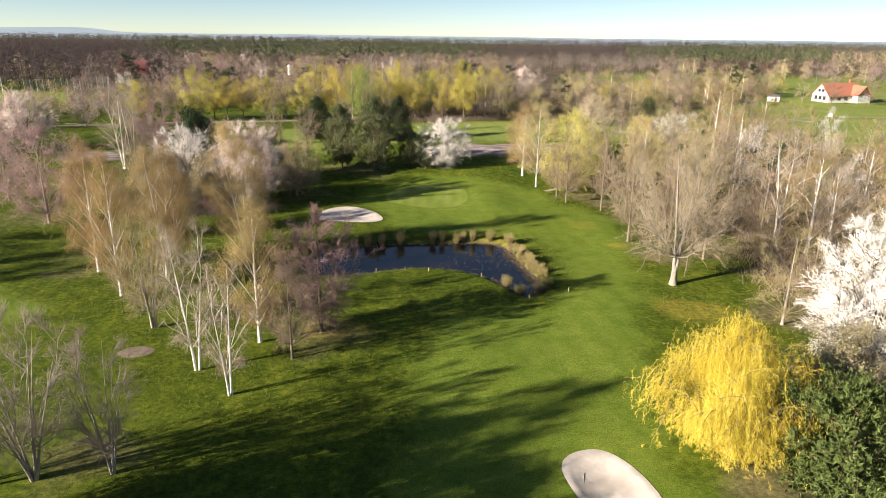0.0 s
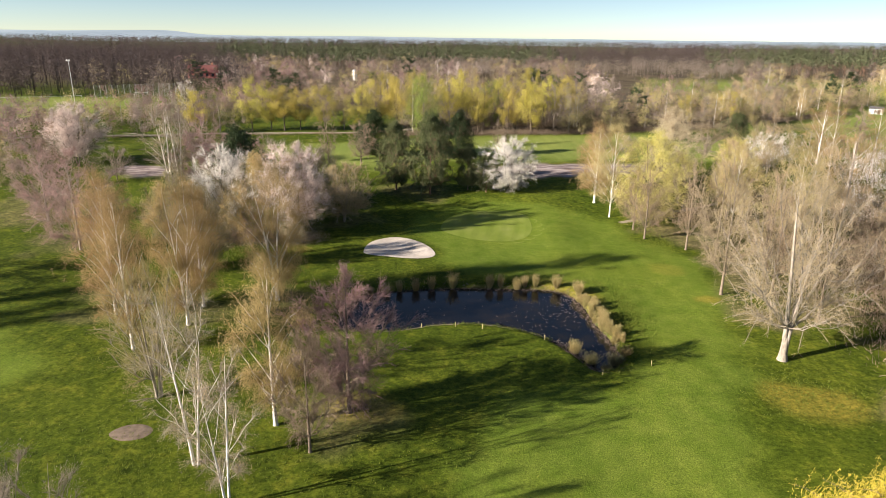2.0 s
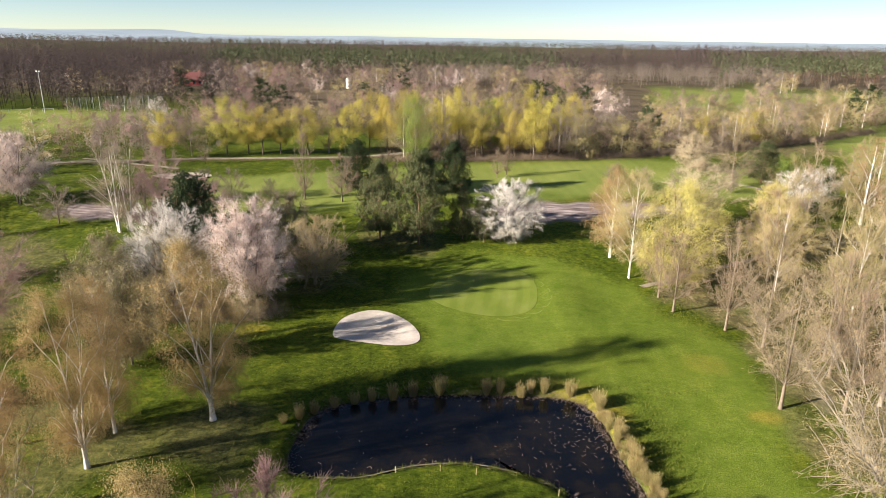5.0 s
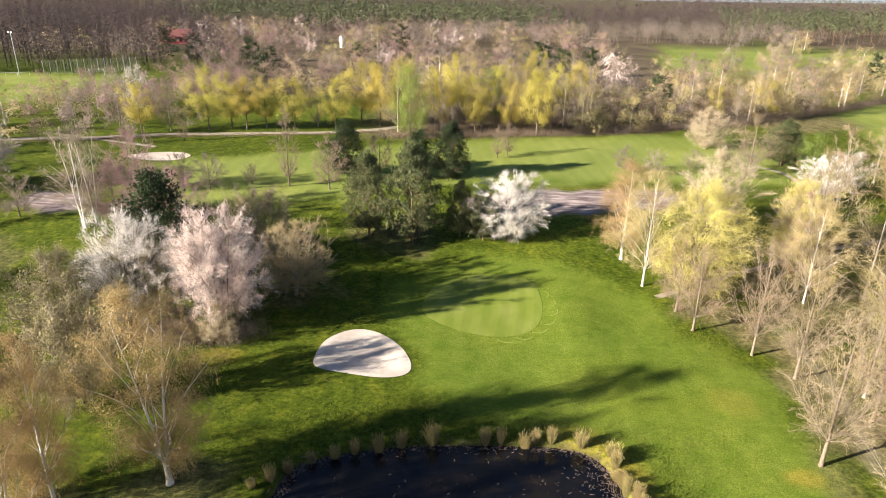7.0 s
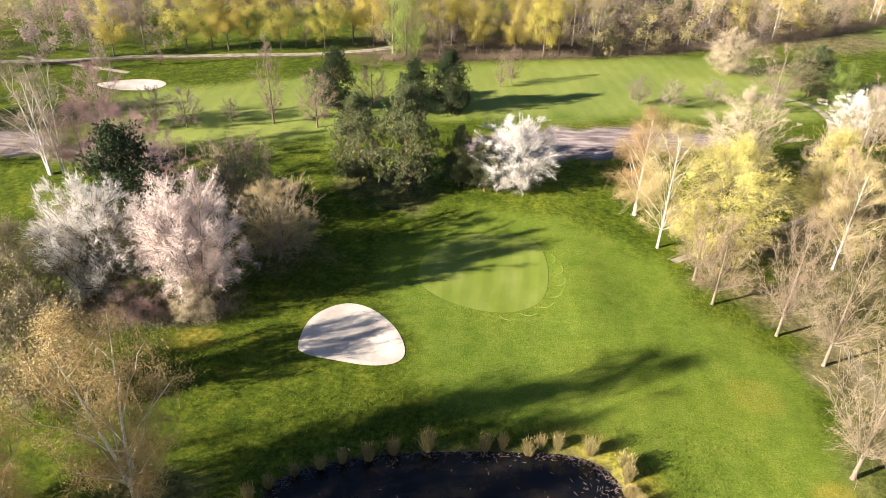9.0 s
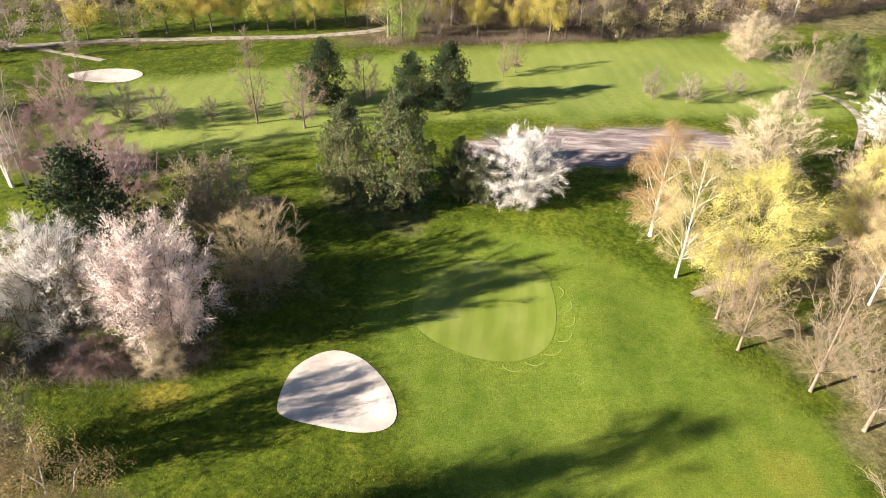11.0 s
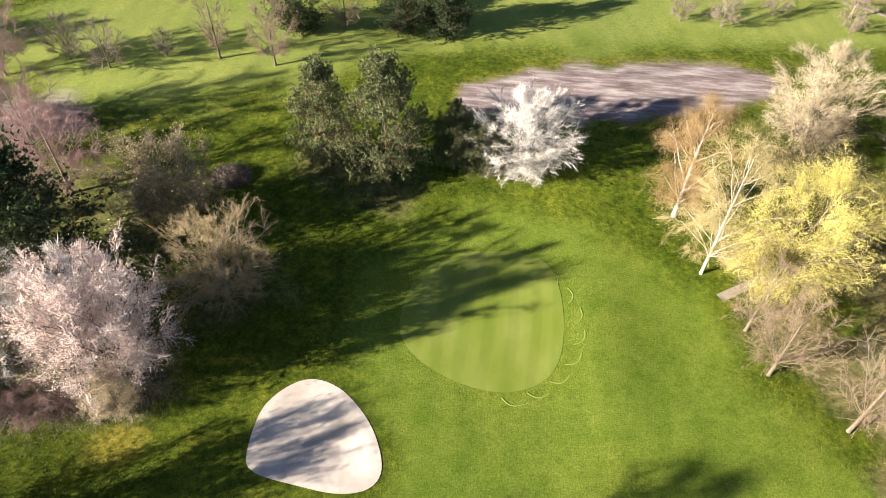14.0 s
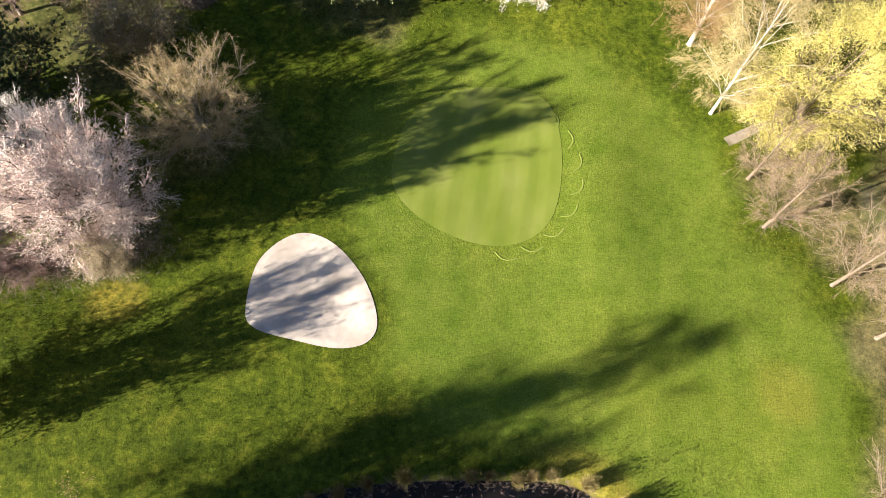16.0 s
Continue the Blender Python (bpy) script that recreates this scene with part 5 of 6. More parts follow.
RR = np.random.default_rng(77)
for x, y, h, w in [(-18.4, 78.6, 1.0, 0.8), (-17.3, 79.5, 1.8, 0.9), (-16.4, 81.0, 1.5, 0.8), (-14.9, 82.4, 1.3, 0.8), (-13.2, 83.2, 1.5, 0.9), (-11.7, 83.9, 1.7, 0.8), (-9.8, 84.4, 2.0, 1.0), (-8.0, 85.2, 1.8, 1.0), (-5.5, 85.8, 2.2, 1.25),
                   (-1.1, 86.3, 1.8, 1.0), (0.2, 86.5, 1.8, 0.8), (2.2, 86.4, 1.8, 1.1), (3.1, 86.8, 1.6, 0.8), (4.4, 86.9, 1.8, 0.9), (6.9, 86.6, 1.8, 1.2), (9.3, 85.4, 1.5, 1.3)]:
    reed_clump(x, y, h, w, int(RR.integers(3)))
for u in np.linspace(0, 1, 46):
    x, y = 9.4 + 2.6 * u, 84.4 - 12.2 * u
    reed_clump(x + RR.uniform(-0.45, 0.6), y + RR.uniform(-0.4, 0.4), RR.uniform(0.6, 1.5), RR.uniform(0.45, 0.95), int(RR.integers(3)))
for x, y, h, w in [(7.6, 70.3, 1.7, 1.2), (9.0, 68.4, 1.2, 1.3), (11.2, 68.4, 1.3, 1.6), (12.3, 69.6, 1.1, 1.2), (10.2, 67.0, 0.9, 1.1)]:
    reed_clump(x, y, h, w, int(RR.integers(3)))

# litter of dead reed and mud along the water's edge
rng = np.random.default_rng(63)
ring = POND[rng.integers(0, len(POND), 5200)] + rng.normal(0, 0.35, (5200, 2))
ring = ring[(ring[:, 1] > 76) | (ring[:, 0] > 6) | (rng.random(len(ring)) < 0.25)]
base = np.column_stack([ring, np.maximum(dug_z(ring[:, 0], ring[:, 1]), -0.55)])
way = unit(rng.normal(0, 1, base.shape) * (1, 1, 0.45) + np.array([0, 0, 0.45]))
tagged(new("shore_litter", tri_mesh("shore_litter", blades(base, way, rng.uniform(0.15, 0.5, len(base)), 0.045, rng), M_TW_HAZED)), "fringe of dead reed and brown litter along the water", "reed litter", kind="stuff")

M_STAKE = surface("weathered_stake", (0.42, 0.34, 0.16), (0.62, 0.52, 0.28), 9, 0.8, 0.2)
M_LOG = surface("pale_log", (0.18, 0.15, 0.10), (0.36, 0.30, 0.22), 5, 0.9, 0.4)
for x, y in [(-1.4, 73.5), (-4.2, 73.6), (-7.6, 73.0), (9.6, 65.2), (14.2, 67.3), (4.8, 71.8)]:
    bm = rod(bmesh.new(), (0, 0, -0.2), (0, 0, 0.50), 0.032, 0.03)
    rod(bm, (0, 0, 0.50), (0, 0, 0.56), 0.03, 0.008)
    st = new("marker_stake")
    st.location = (x, y, zat(x, y))
    part("post", bm, M_STAKE, st)
    tagged(st, "short yellowish wooden marker stake on the bank", "stake", "marker stakes at the pond")

edge = Wood()
rim = [p for p in POND if p[1] < 76 and -14 < p[0] < 2.6]
rim.sort(key=lambda p: p[0])
line = np.array([(x, y - 0.05, -0.34) for x, y in rim])
for i in range(len(line) - 1):
    edge.limb(np.array([line[i], (line[i] + line[i + 1]) / 2 + (0, 0, 0.01), line[i + 1]]), 0.045, 0.04, 6)
tagged(new("pond_edging", edge.mesh("pond_edging", M_LOG)), "low pale log edging along the pond bank", "edging", kind="structure")

rng = np.random.default_rng(8)
n = 6000
px, py = rng.uniform(-16, 12, n), rng.uniform(67, 86, n)
inside = signed(px, py, POND) < -0.35
corner = np.exp(-((px - 8.6) ** 2 / 5 + (py - 82.5) ** 2 / 7)) + 0.5 * np.exp(-((px - 10.2) ** 2 / 3 + (py - 69) ** 2 / 5)) + 0.12 * np.exp(-((px - 6) ** 2 / 30 + (py - 79) ** 2 / 20)) + 0.025 > rng.random(n)
px, py = px[inside & corner], py[inside & corner]
at = np.stack([px, py, np.full(len(px), -0.545)], 1)
way = unit(rng.normal(0, 1, at.shape) * (1, 1, 0.05))
fl = blades(at, way, rng.uniform(0.10, 0.45, len(at)), rng.uniform(0.03, 0.09, len(at)), rng, 0.0, np.tile((0.0, 0.0, 1.0), (len(at), 1)))
fl[:, :, 2] = -0.545 + (fl[:, :, 2] + 0.545) * 0.06
deb = new("floating_leaves", tri_mesh("floating_leaves", fl, M_TW_HAZED))
tagged(deb, "scattered dead leaves and reed bits floating on the pond", "debris", kind="stuff")

# ---------------------------------------------------------------- rough grass tufts round pond and wood edges
rng = np.random.default_rng(12)
spots = []
for cx, cy, rx, ry, n in [(-2, 88, 15, 2.4, 2600), (13.6, 79, 2.2, 6, 1500), (-33, 94, 9, 3.5, 2600), (-22, 106, 6, 5, 900), (27, 64, 5, 4, 700), (-20, 50, 12, 9, 2600), (-14, 73, 6, 2, 600), (-28, 66, 9, 7, 1800), (22, 108, 3, 8, 900), (-16, 125, 9, 2, 800)]:
    spots.append(np.stack([cx + rx * 0.62 * rng.normal(size=n), cy + ry * 0.62 * rng.normal(size=n)], 1))
spots = np.concatenate(spots)
spots = spots[(signed(spots[:, 0], spots[:, 1], POND) > 0.4) & (signed(spots[:, 0], spots[:, 1], BUNKER) > 0.3) & (signed(spots[:, 0], spots[:, 1], GREEN) > 1)]
base = np.column_stack([spots, ground_z(spots[:, 0], spots[:, 1]) - 0.03])
tuft = []
for k in range(3):
    way = unit(np.array([0, 0, 1.0]) + rng.normal(0, 0.55, base.shape))
    tuft.append(blades(base + rng.normal(0, 0.07, base.shape) * (1, 1, 0), way, rng.uniform(0.12, 0.32, len(base)), 0.05, rng))
M_TUFT = leafy("rough_grass_blade", (0.075, 0.112, 0.012), (0.185, 0.205, 0.030), 0.3, 0.0)
tagged(new("rough_grass", tri_mesh("rough_grass", np.concatenate(tuft), M_TUFT)), "tufts of long rough grass at the edges of the lawn", "grass", kind="stuff")


# ---------------------------------------------------------------- tussocks along the near bank
rng = np.random.default_rng(91)
near = np.array([p for p in POND if p[1] < 76 and p[0] > -14])
pick = near[rng.integers(0, len(near), 260)]
out = unit(pick - POND.mean(0))
pick = pick + out * rng.uniform(0.1, 1.1, (260, 1)) + rng.normal(0, 0.25, (260, 2))
tuss = []
for x, y in pick:
    c = np.array([x, y, float(dug_z(np.array([x]), np.array([y]))[0]) - 0.03])
    b = c + rng.normal(0, 0.16, (26, 3)) * (1, 1, 0)
    tuss.append(blades(b, unit(np.array([0, 0, 1.0]) + rng.normal(0, 0.5, (26, 3))), rng.uniform(0.15, 0.42, 26), 0.04, rng))
tagged(new("bank_tussocks", tri_mesh("bank_tussocks", np.concatenate(tuss), M_TUFT)), "uneven tussocks of long grass along the pond bank", "grass", kind="stuff")


# ---------------------------------------------------------------- brush pile
rng = np.random.default_rng(44)
n = 2600
a, r = rng.uniform(0, 6.283, n), np.sqrt(rng.random(n))
hz = (1 - r ** 2) * 1.3 * rng.random(n)
base = np.stack([r * 1.9 * np.cos(a), r * 1.6 * np.sin(a), hz], 1)
way = unit(rng.normal(0, 1, (n, 3)) * (1, 1, 0.35))
pile = new("brush_pile")
pile.location = (-29.3, 125.5, zat(-29.3, 125.5))
tagged(child("brushwood", tri_mesh("brush_sticks", blades(base, way, rng.uniform(0.4, 1.3, n), 0.06, rng), M_BRUSH), pile), kind="stuff")
tagged(pile, "heap of cut brushwood and twigs on the grass", "brush pile")

# ---------------------------------------------------------------- rakes, bench, board
M_WOOD = surface("grey_timber", (0.26, 0.21, 0.16), (0.42, 0.36, 0.29), 8, 0.8, 0.3, stretch=(1, 6, 6))
M_WHITEP = surface("white_paint", (0.70, 0.70, 0.68), (0.82, 0.82, 0.80), 2, 0.5, 0.05)
M_STEEL = surface("galvanised_steel", (0.40, 0.41, 0.42), (0.55, 0.56, 0.57), 4, 0.45, 0.05, metal=0.8)
M_ROOFRED = surface("red_tiles", (0.33, 0.125, 0.075), (0.46, 0.19, 0.12), 3, 0.85, 0.4, third=(0.36, 0.15, 0.10))
M_ROOFMAROON = surface("maroon_tiles", (0.11, 0.040, 0.040), (0.18, 0.07, 0.065), 3, 0.85, 0.4)
M_ROOFDARK = surface("dark_roof", (0.06, 0.06, 0.065), (0.12, 0.12, 0.125), 3, 0.8, 0.3)
M_RENDER = surface("white_render", (0.66, 0.63, 0.58), (0.78, 0.76, 0.72), 1.2, 0.9, 0.1)
M_REDWALL = surface("dark_red_boards", (0.20, 0.05, 0.05), (0.32, 0.09, 0.08), 2, 0.85, 0.2)
M_FRAME = surface("brown_frame", (0.12, 0.08, 0.06), (0.20, 0.14, 0.10), 4, 0.7, 0.1)
mg, gn, gl, gp = node_mat("window_glass")
gp.inputs["Base Color"].default_value, gp.inputs["Roughness"].default_value = (0.03, 0.04, 0.05, 1), 0.06
M_GLASS = mg


def rake(x, y, rz):
    root = new("bunker_rake")
    root.location, root.rotation_euler = (x, y, zat(x, y) - 0.22), (0, 0, radians(rz))
    part("handle", rod(bmesh.new(), (0, 0, 0.05), (1.55, 0, 0.10), 0.022, 0.018), M_WOOD, root)
    hd = part("head", box(bmesh.new(), (0.06, 0.62, 0.05), (0, 0, 0.05), 0, 0.008), M_FRAME, root)
    for k in range(9):
        part("tine", rod(bmesh.new(), (0, -0.28 + 0.07 * k, 0.04), (0, -0.28 + 0.07 * k, -0.05), 0.01, 0.006, 5), M_STEEL, hd)
    tagged(root, "wooden bunker rake lying on the sand", "rake")


rake(-11.6, 95.3, -25)
rake(9.2, 34.5, 78)

bench = new("park_bench")
bench.location, bench.rotation_euler = (54.4, 169.4, zat(54.4, 169.4)), (0, 0, radians(150))
for k in range(4):
    part("seat_slat", box(bmesh.new(), (1.7, 0.10, 0.04), (0, -0.20 + 0.13 * k, 0.45), 0, 0.008), M_WOOD, bench)
for k in range(3):
    part("back_slat", box(bmesh.new(), (1.7, 0.035, 0.10), (0, 0.30 + 0.03 * k, 0.58 + 0.14 * k), 0, 0.008), M_WOOD, bench)
for sx in (-0.7, 0.7):
    part("leg", box(bmesh.new(), (0.07, 0.45, 0.07), (sx, 0, 0.40), 0, 0.01), M_FRAME, bench)
    for sy in (-0.18, 0.18):
        part("leg", box(bmesh.new(), (0.07, 0.07, 0.40), (sx, sy, 0.20), 0, 0.01), M_FRAME, bench)
tagged(bench, "weathered wooden slatted bench beside the curved path", "bench")

board = new("tee_board")
board.location, board.rotation_euler = (123.3, 211.0, zat(123, 211)), (0, 0, radians(-28))
part("panel", box(bmesh.new(), (1.1, 0.08, 0.95), (0, 0, 1.05), 0, 0.015), M_WHITEP, board)
for sx in (-0.42, 0.42):
    part("post", box(bmesh.new(), (0.09, 0.09, 1.0), (sx, 0.09, 0.5), 0, 0.01), M_WOOD, board)
tagged(board, "white notice board on two posts in the lawn", "notice board")


# ---------------------------------------------------------------- buildings
def prism(bm, L, Wd, z0, z1, over=0.0):
    """A gable roof body along x."""
    a, b = L / 2 + over, Wd / 2 + over
    v = [bm.verts.new(p) for p in ((-a, -b, z0), (a, -b, z0), (a, b, z0), (-a, b, z0), (-a, 0, z1), (a, 0, z1))]
    for f in ((0, 1, 5, 4), (2, 3, 4, 5), (0, 4, 3), (1, 2, 5), (3, 2, 1, 0)):
        bm.faces.new([v[i] for i in f])
    return bm


def window(parent, at, w, h, axis):
    """Framed window standing proud of a wall whose outward side is along axis ('-x' or '-y')."""
    size = (0.10, w, h) if axis == "-x" else (w, 0.10, h)
    fr = part("window", box(bmesh.new(), size, at, 0, 0.01), M_FRAME, parent)
    off = (-0.04, 0, 0) if axis == "-x" else (0, -0.04, 0)
    for s in (-0.25, 0.25):
        d = (0, s * w, 0) if axis == "-x" else (s * w, 0, 0)
        psz = (0.06, w * 0.42, h * 0.86) if axis == "-x" else (w * 0.42, 0.06, h * 0.86)
        part("pane", box(bmesh.new(), psz, tuple(at[i] + off[i] + d[i] for i in range(3))), M_GLASS, fr)


def house(x, y, rz, L, Wd, wall_h, ridge, wall_mat, roof_mat, label, wing=False):
    root = new("house")
    root.location, root.rotation_euler = (x, y, zat(x, y)), (0, 0, radians(rz))
    bm = box(bmesh.new(), (L, Wd, wall_h + 0.3), (0, 0, wall_h / 2 - 0.15))
    part("wall", bm, wall_mat, root)
    bm = bmesh.new()
    prism(bm, L - 0.02, Wd - 0.02, wall_h, ridge - 0.25)
    part("gable", bm, wall_mat, root)
    bm = bmesh.new()
    a, hb = L / 2 + 0.55, Wd / 2 + 0.6
    sl = (ridge - wall_h) / (Wd / 2)
    for sgn in (-1, 1):
        lo, hi = wall_h - 0.6 * sl + 0.12, ridge + 0.12
        q = [(-a, sgn * hb, lo), (a, sgn * hb, lo), (a, 0, hi), (-a, 0, hi)]
        vs = [bm.verts.new(p) for p in q] + [bm.verts.new((p[0], p[1], p[2] - 0.22)) for p in q]
        for f in ((0, 1, 2, 3), (7, 6, 5, 4), (0, 4, 5, 1), (1, 5, 6, 2), (2, 6, 7, 3), (3, 7, 4, 0)):
            bm.faces.new([vs[i] for i in f])
    roof = part("roof", bm, roof_mat, root, "pitched tiled roof")
    part("chimney", box(bmesh.new(), (0.8, 0.6, 1.8), (L * 0.32, 0.5, ridge + 0.5), 0, 0.03), M_ROOFRED, roof)
    for k in (-0.26, 0.0, 0.26):
        window(root, (-L / 2 - 0.04, k * Wd, wall_h * 0.55), Wd * 0.17, wall_h * 0.5, "-x")
    for k in (-0.11, 0.11):
        window(root, (-L / 2 - 0.04, k * Wd, wall_h + (ridge - wall_h) * 0.35), Wd * 0.15, (ridge - wall_h) * 0.3, "-x")
    n = max(3, int(L / 3.2))
    for i in range(n):
        window(root, (-L / 2 + L * (i + 0.5) / n, -Wd / 2 - 0.04, wall_h * 0.55), L / n * 0.45, wall_h * 0.5, "-y")
    if wing:                            # cross gable at the far end
        bm = box(bmesh.new(), (6.0, 3.0, wall_h + 0.3), (L * 0.34, -Wd / 2 - 1.5, wall_h / 2 - 0.15))
        part("porch", bm, wall_mat, root)
        bm = bmesh.new()
        for sgn in (-1, 1):
            q = [(L * 0.34 + sgn * 3.5, -Wd / 2 - 3.5, wall_h - 0.2), (L * 0.34 + sgn * 3.5, 0, wall_h - 0.2), (L * 0.34, 0, ridge - 0.9), (L * 0.34, -Wd / 2 - 3.5, ridge - 0.9)]
            vs = [bm.verts.new(p) for p in q] + [bm.verts.new((p[0], p[1], p[2] + 0.2)) for p in q]
            for f in ((3, 2, 1, 0), (4, 5, 6, 7), (0, 1, 5, 4), (1, 2, 6, 5), (2, 3, 7, 6), (3, 0, 4, 7)):
                bm.faces.new([vs[i] for i in f])
        part("porch_roof", bm, roof_mat, root)
        bm = bmesh.new()
        vs = [bm.verts.new(p) for p in ((L * 0.34 - 3.0, -Wd / 2 - 3.05, wall_h - 0.05), (L * 0.34 + 3.0, -Wd / 2 - 3.05, wall_h - 0.05), (L * 0.34, -Wd / 2 - 3.05, ridge - 1.0), (L * 0.34 - 3.0, -Wd / 2 - 2.6, wall_h - 0.05), (L * 0.34 + 3.0, -Wd / 2 - 2.6, wall_h - 0.05), (L * 0.34, -Wd / 2 - 2.6, ridge - 1.0))]
        for f in ((0, 1, 2), (5, 4, 3), (0, 3, 4, 1), (1, 4, 5, 2), (2, 5, 3, 0)):
            bm.faces.new([vs[i] for i in f])
        part("porch_gable", bm, M_FRAME, root)
    tagged(root, label, "house")


house(158.0, 268.0, 14, 16.5, 8.4, 3.0, 7.2, M_RENDER, M_ROOFRED, "white gabled house with orange-red tiled roof and porch", True)
house(-178.0, 392.0, 8, 16, 9, 3.4, 7.2, M_REDWALL, M_ROOFMAROON, "dark red house with tiled roof before the forest")
shed = new("shed")
shed.location, shed.rotation_euler = (131.5, 266, zat(131, 266)), (0, 0, radians(-20))
part("wall", box(bmesh.new(), (4.2, 2.4, 1.9), (0, 0, 0.9), 0, 0.03), M_WHITEP, shed)
part("roof", prism(bmesh.new(), 4.4, 2.5, 1.87, 2.7, 0.1), M_ROOFDARK, shed)
part("door", box(bmesh.new(), (0.9, 0.06, 1.6), (0.8, -1.22, 0.85), 0, 0.01), M_FRAME, shed)
tagged(shed, "small white shed with a dark pitched roof", "shed")
tank = new("silo")
tank.location = (-88, 391, zat(-88, 391))
part("drum", rod(bmesh.new(), (0, 0, -0.3), (0, 0, 5.6), 1.3, 1.3, 20), M_WHITEP, tank)
part("cap", rod(bmesh.new(), (0, 0, 5.6), (0, 0, 6.4), 1.35, 0.3, 20), M_STEEL, tank)
tagged(tank, "white upright silo among the trees", "silo")

# ---------------------------------------------------------------- playing field
fence = new("ball_fence")
fa, fb = Vector((-163, 262.5)), Vector((-139, 281))
wire = bmesh.new()
N = 15
for k in range(N):
    p = fa.lerp(fb, k / (N - 1))
    part("post", rod(bmesh.new(), (p.x, p.y, zat(p.x, p.y) - 0.2), (p.x, p.y, zat(p.x, p.y) + 5.0), 0.09, 0.08, 6), M_STEEL, fence)
for h in np.arange(0.25, 5.01, 0.35):
    z0 = zat(-150, 270)
    rod(wire, (fa.x, fa.y, z0 + h), (fb.x, fb.y, z0 + h), 0.016, None, 4)
for k in range(60):
    p = fa.lerp(fb, k / 59)
    rod(wire, (p.x, p.y, z0), (p.x, p.y, z0 + 5.0), 0.014, None, 4)
part("mesh", wire, M_STEEL, fence, "grey wire mesh")
tagged(fence, "tall wire ball fence behind the playing field", "fence")

goal = new("football_goal")
goal.location, goal.rotation_euler = (-145.2, 265.2, zat(-145, 265)), (0, 0, radians(14))
for sx in (-2.5, 2.5):
    part("post", rod(bmesh.new(), (sx, 0, -0.1), (sx, 0, 2.2), 0.07, 0.07), M_WHITEP, goal)
    part("stay", rod(bmesh.new(), (sx, 0.0, 2.15), (sx, 1.4, 0.0), 0.03, 0.03), M_WHITEP, goal)
part("crossbar", rod(bmesh.new(), (-2.57, 0, 2.2), (2.57, 0, 2.2), 0.07, 0.07), M_WHITEP, goal)
tagged(goal, "white football goal at the end of the field", "goal")

for x, y in [(-167.4, 256.0), (-196.0, 244.0)]:
    mast = new("light_mast")
    mast.location = (x, y, zat(x, y))
    part("pole", rod(bmesh.new(), (0, 0, -0.2), (0, 0, 14.5), 0.15, 0.08, 10), M_STEEL, mast)
    part("arm", rod(bmesh.new(), (-0.7, 0, 14.4), (0.7, 0, 14.4), 0.06, 0.06), M_STEEL, mast)
    for sx in (-0.5, 0.5):
        part("floodlight", box(bmesh.new(), (0.5, 0.35, 0.4), (sx, -0.15, 14.7), 0, 0.04), M_WHITEP, mast)
    tagged(mast, "tall grey floodlight mast beside the field", "light mast", "floodlight masts")
rail = new("field_rail")
for k in range(9):
    part("post", rod(bmesh.new(), (-192 + 3 * k, 246.5 + 1.9 * k, 2.9), (-192 + 3 * k, 246.5 + 1.9 * k, 4.1), 0.05, 0.05, 6), M_WHITEP, rail)
part("bar", rod(bmesh.new(), (-192, 246.5, 4.05), (-168, 261.7, 4.05), 0.05, 0.05, 6), M_WHITEP, rail)
tagged(rail, "white tubular rail along the playing field", "rail")

# ---------------------------------------------------------------- hedge banks, undergrowth
rng = np.random.default_rng(91)


def brush_strip(name, label, pts, width, height, n, mat, thin=None):
    p = np.array(pts, float)
    d = np.concatenate([[0], np.cumsum(np.hypot(*np.diff(p, axis=0).T))])
    u = rng.uniform(0, d[-1], n)
    x, y = np.interp(u, d, p[:, 0]) + rng.normal(0, width / 2, n), np.interp(u, d, p[:, 1]) + rng.normal(0, width / 2, n)
    base = np.stack([x, y, ground_z(x, y) - 0.05], 1)
    way = unit(np.array([0, 0, 1.0]) + rng.normal(0, 0.7, base.shape))
    base[:, 2] += rng.uniform(0, 0.6, n) * height * rng.random(n)
    t = blades(base, way, rng.uniform(0.2, 0.6, n) * height, thin or 0.012 + height * 0.016, rng)
    tagged(new(name, tri_mesh(name, t, mat)), label, "brush", kind="stuff")


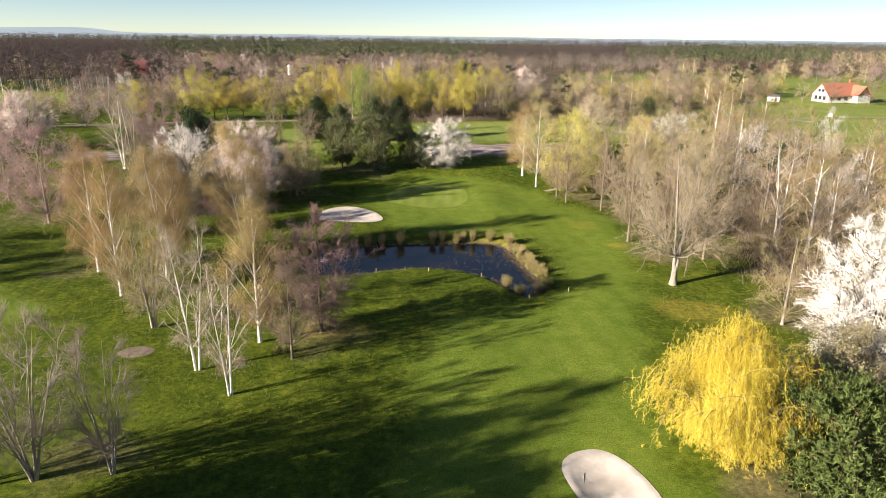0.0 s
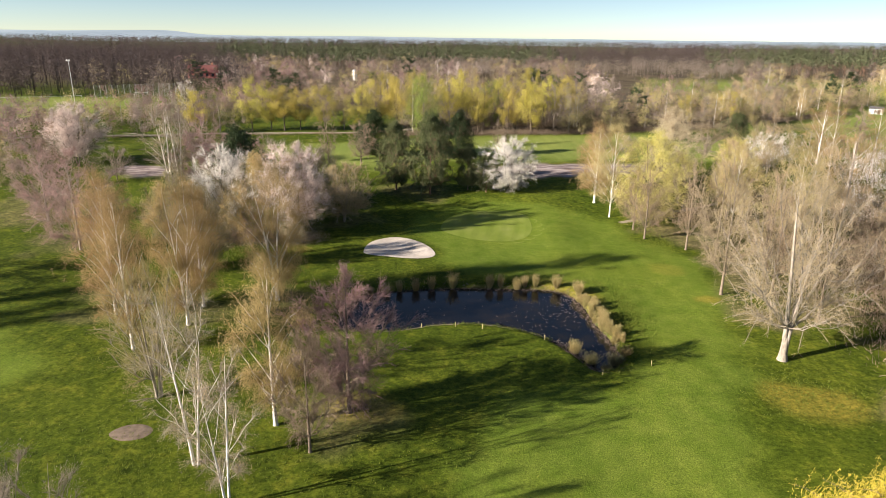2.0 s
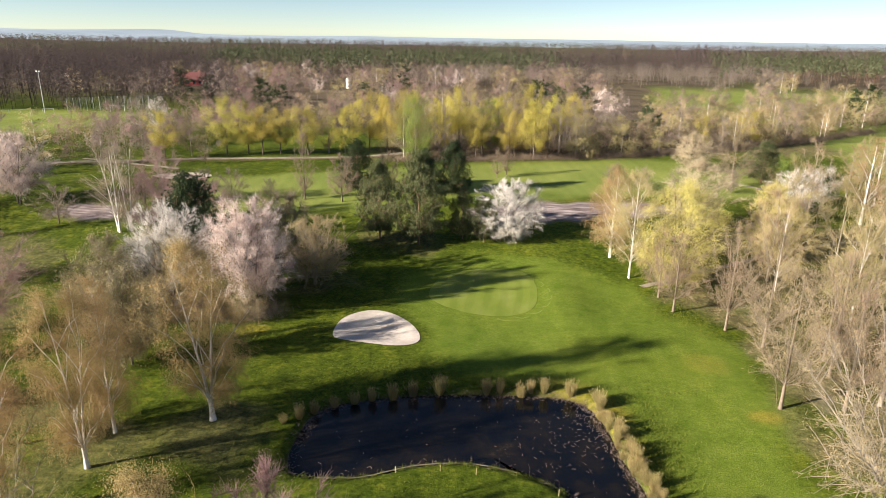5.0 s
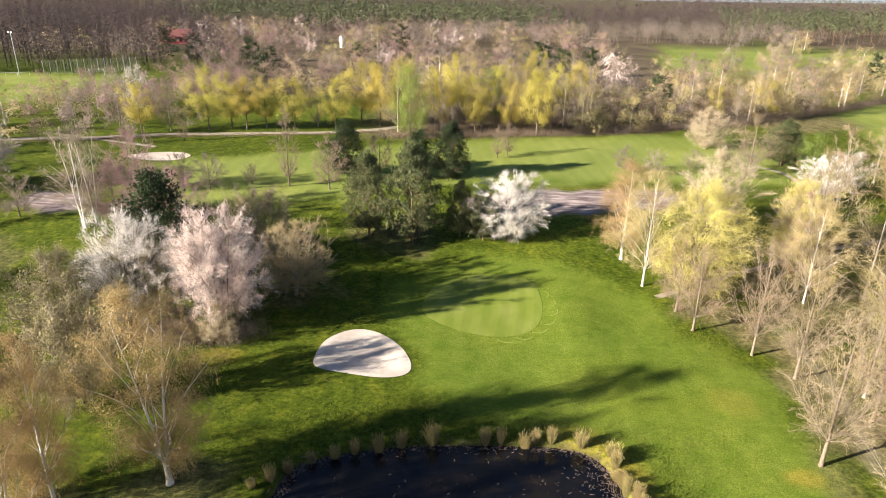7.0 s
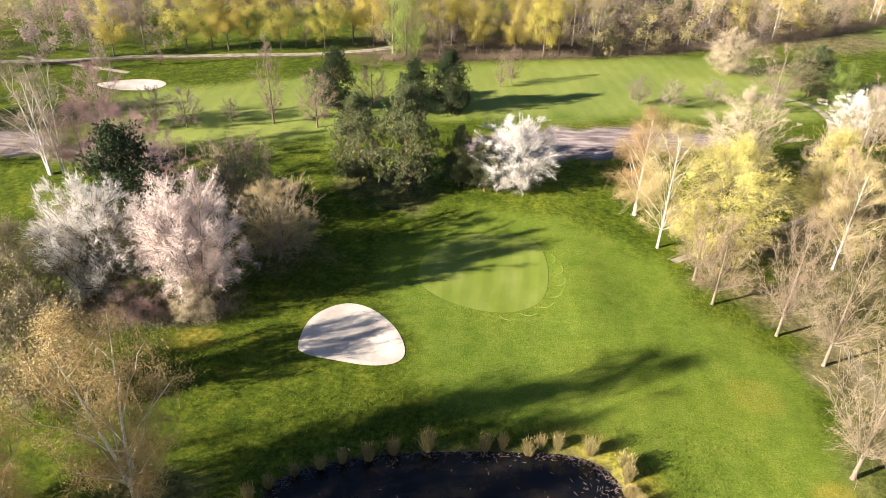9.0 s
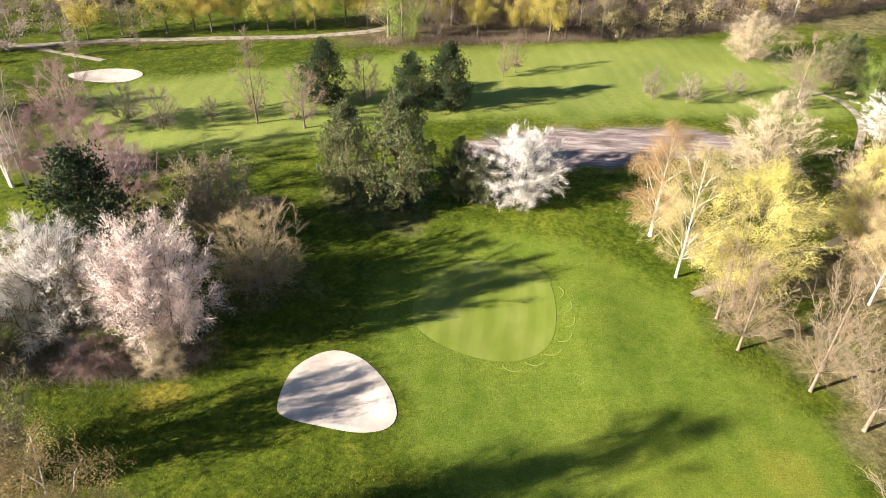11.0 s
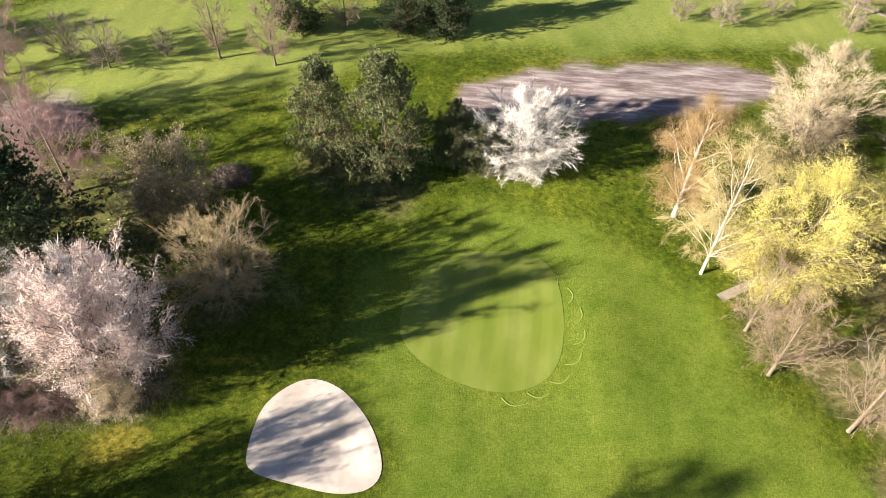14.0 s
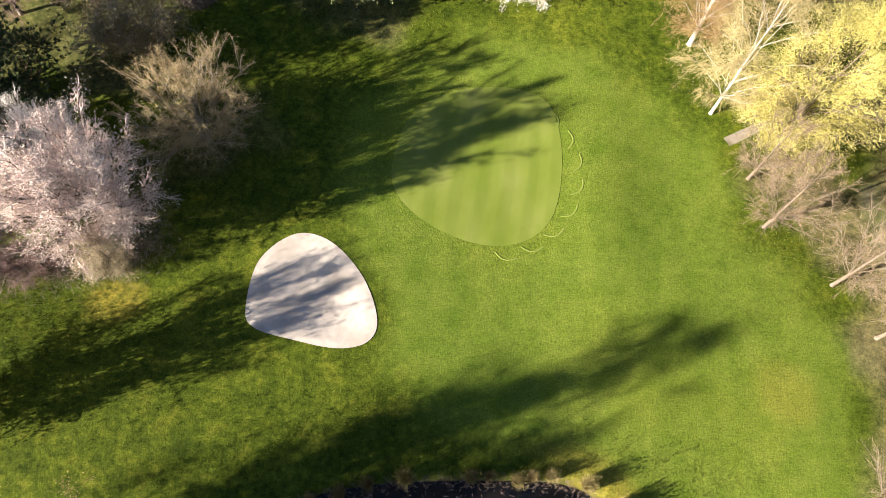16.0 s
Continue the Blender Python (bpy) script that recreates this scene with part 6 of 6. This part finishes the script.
brush_strip("dry_hedge", "low strip of dry reddish brush along the track", [(-110, 165), (-77, 176.5), (-60, 181), (-44, 185), (-28, 190.5)], 1.0, 0.8, 9000, M_TW_RED)
brush_strip("belt_undergrowth", "dense bare undergrowth at the foot of the middle belt", [(-26, 186), (0, 191.5), (24, 199), (44, 208), (62, 218), (90, 238), (120, 264)], 3.0, 2.4, 24000, M_TW_BROWN)
brush_strip("belt_undergrowth_deep", "dense bare undergrowth within the middle belt", [(-30, 206), (10, 210), (44, 228), (80, 258)], 7.0, 3.0, 16000, M_TW_BROWN)
brush_strip("east_undergrowth", "bare undergrowth of the east wood", [(40, 68), (46, 90), (52, 108), (62, 122), (80, 128)], 5.0, 2.0, 20000, M_TW_BROWN)
brush_strip("east_undergrowth_deep", "bare undergrowth deep in the east wood", [(60, 70), (80, 95), (95, 120), (110, 145)], 12.0, 2.4, 14000, M_TW_BROWN)
brush_strip("west_undergrowth", "bare undergrowth beneath the birches and cherries", [(-48, 99), (-40, 98), (-33, 99), (-27, 101)], 2.2, 2.4, 14000, M_TW_GREY, 0.02)

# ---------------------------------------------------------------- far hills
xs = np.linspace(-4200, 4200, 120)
# aerial haze is painted into this blue; the sheet also covers the plain from 1350 m
M_HAZE_HILL = surface("distant_hills", (0.30, 0.38, 0.46), (0.38, 0.46, 0.54), 0.004, 1.0, 0.0)
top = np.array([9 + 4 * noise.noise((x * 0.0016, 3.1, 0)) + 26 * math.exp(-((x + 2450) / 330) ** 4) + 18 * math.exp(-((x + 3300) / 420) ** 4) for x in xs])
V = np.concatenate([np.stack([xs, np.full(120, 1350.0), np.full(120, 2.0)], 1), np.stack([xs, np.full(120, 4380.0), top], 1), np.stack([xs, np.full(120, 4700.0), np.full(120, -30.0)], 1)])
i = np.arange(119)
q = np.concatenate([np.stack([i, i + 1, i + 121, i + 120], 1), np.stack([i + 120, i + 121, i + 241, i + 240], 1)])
tagged(new("backdrop_hills", mesh_of("backdrop_hills", V, q, M_HAZE_HILL, True)), "far plain and hills on the horizon, haze painted in as blue", "hills", kind="structure")

for me in [m for m in bpy.data.meshes if not m.users]:   # patterns of the joined woods
    bpy.data.meshes.remove(me)
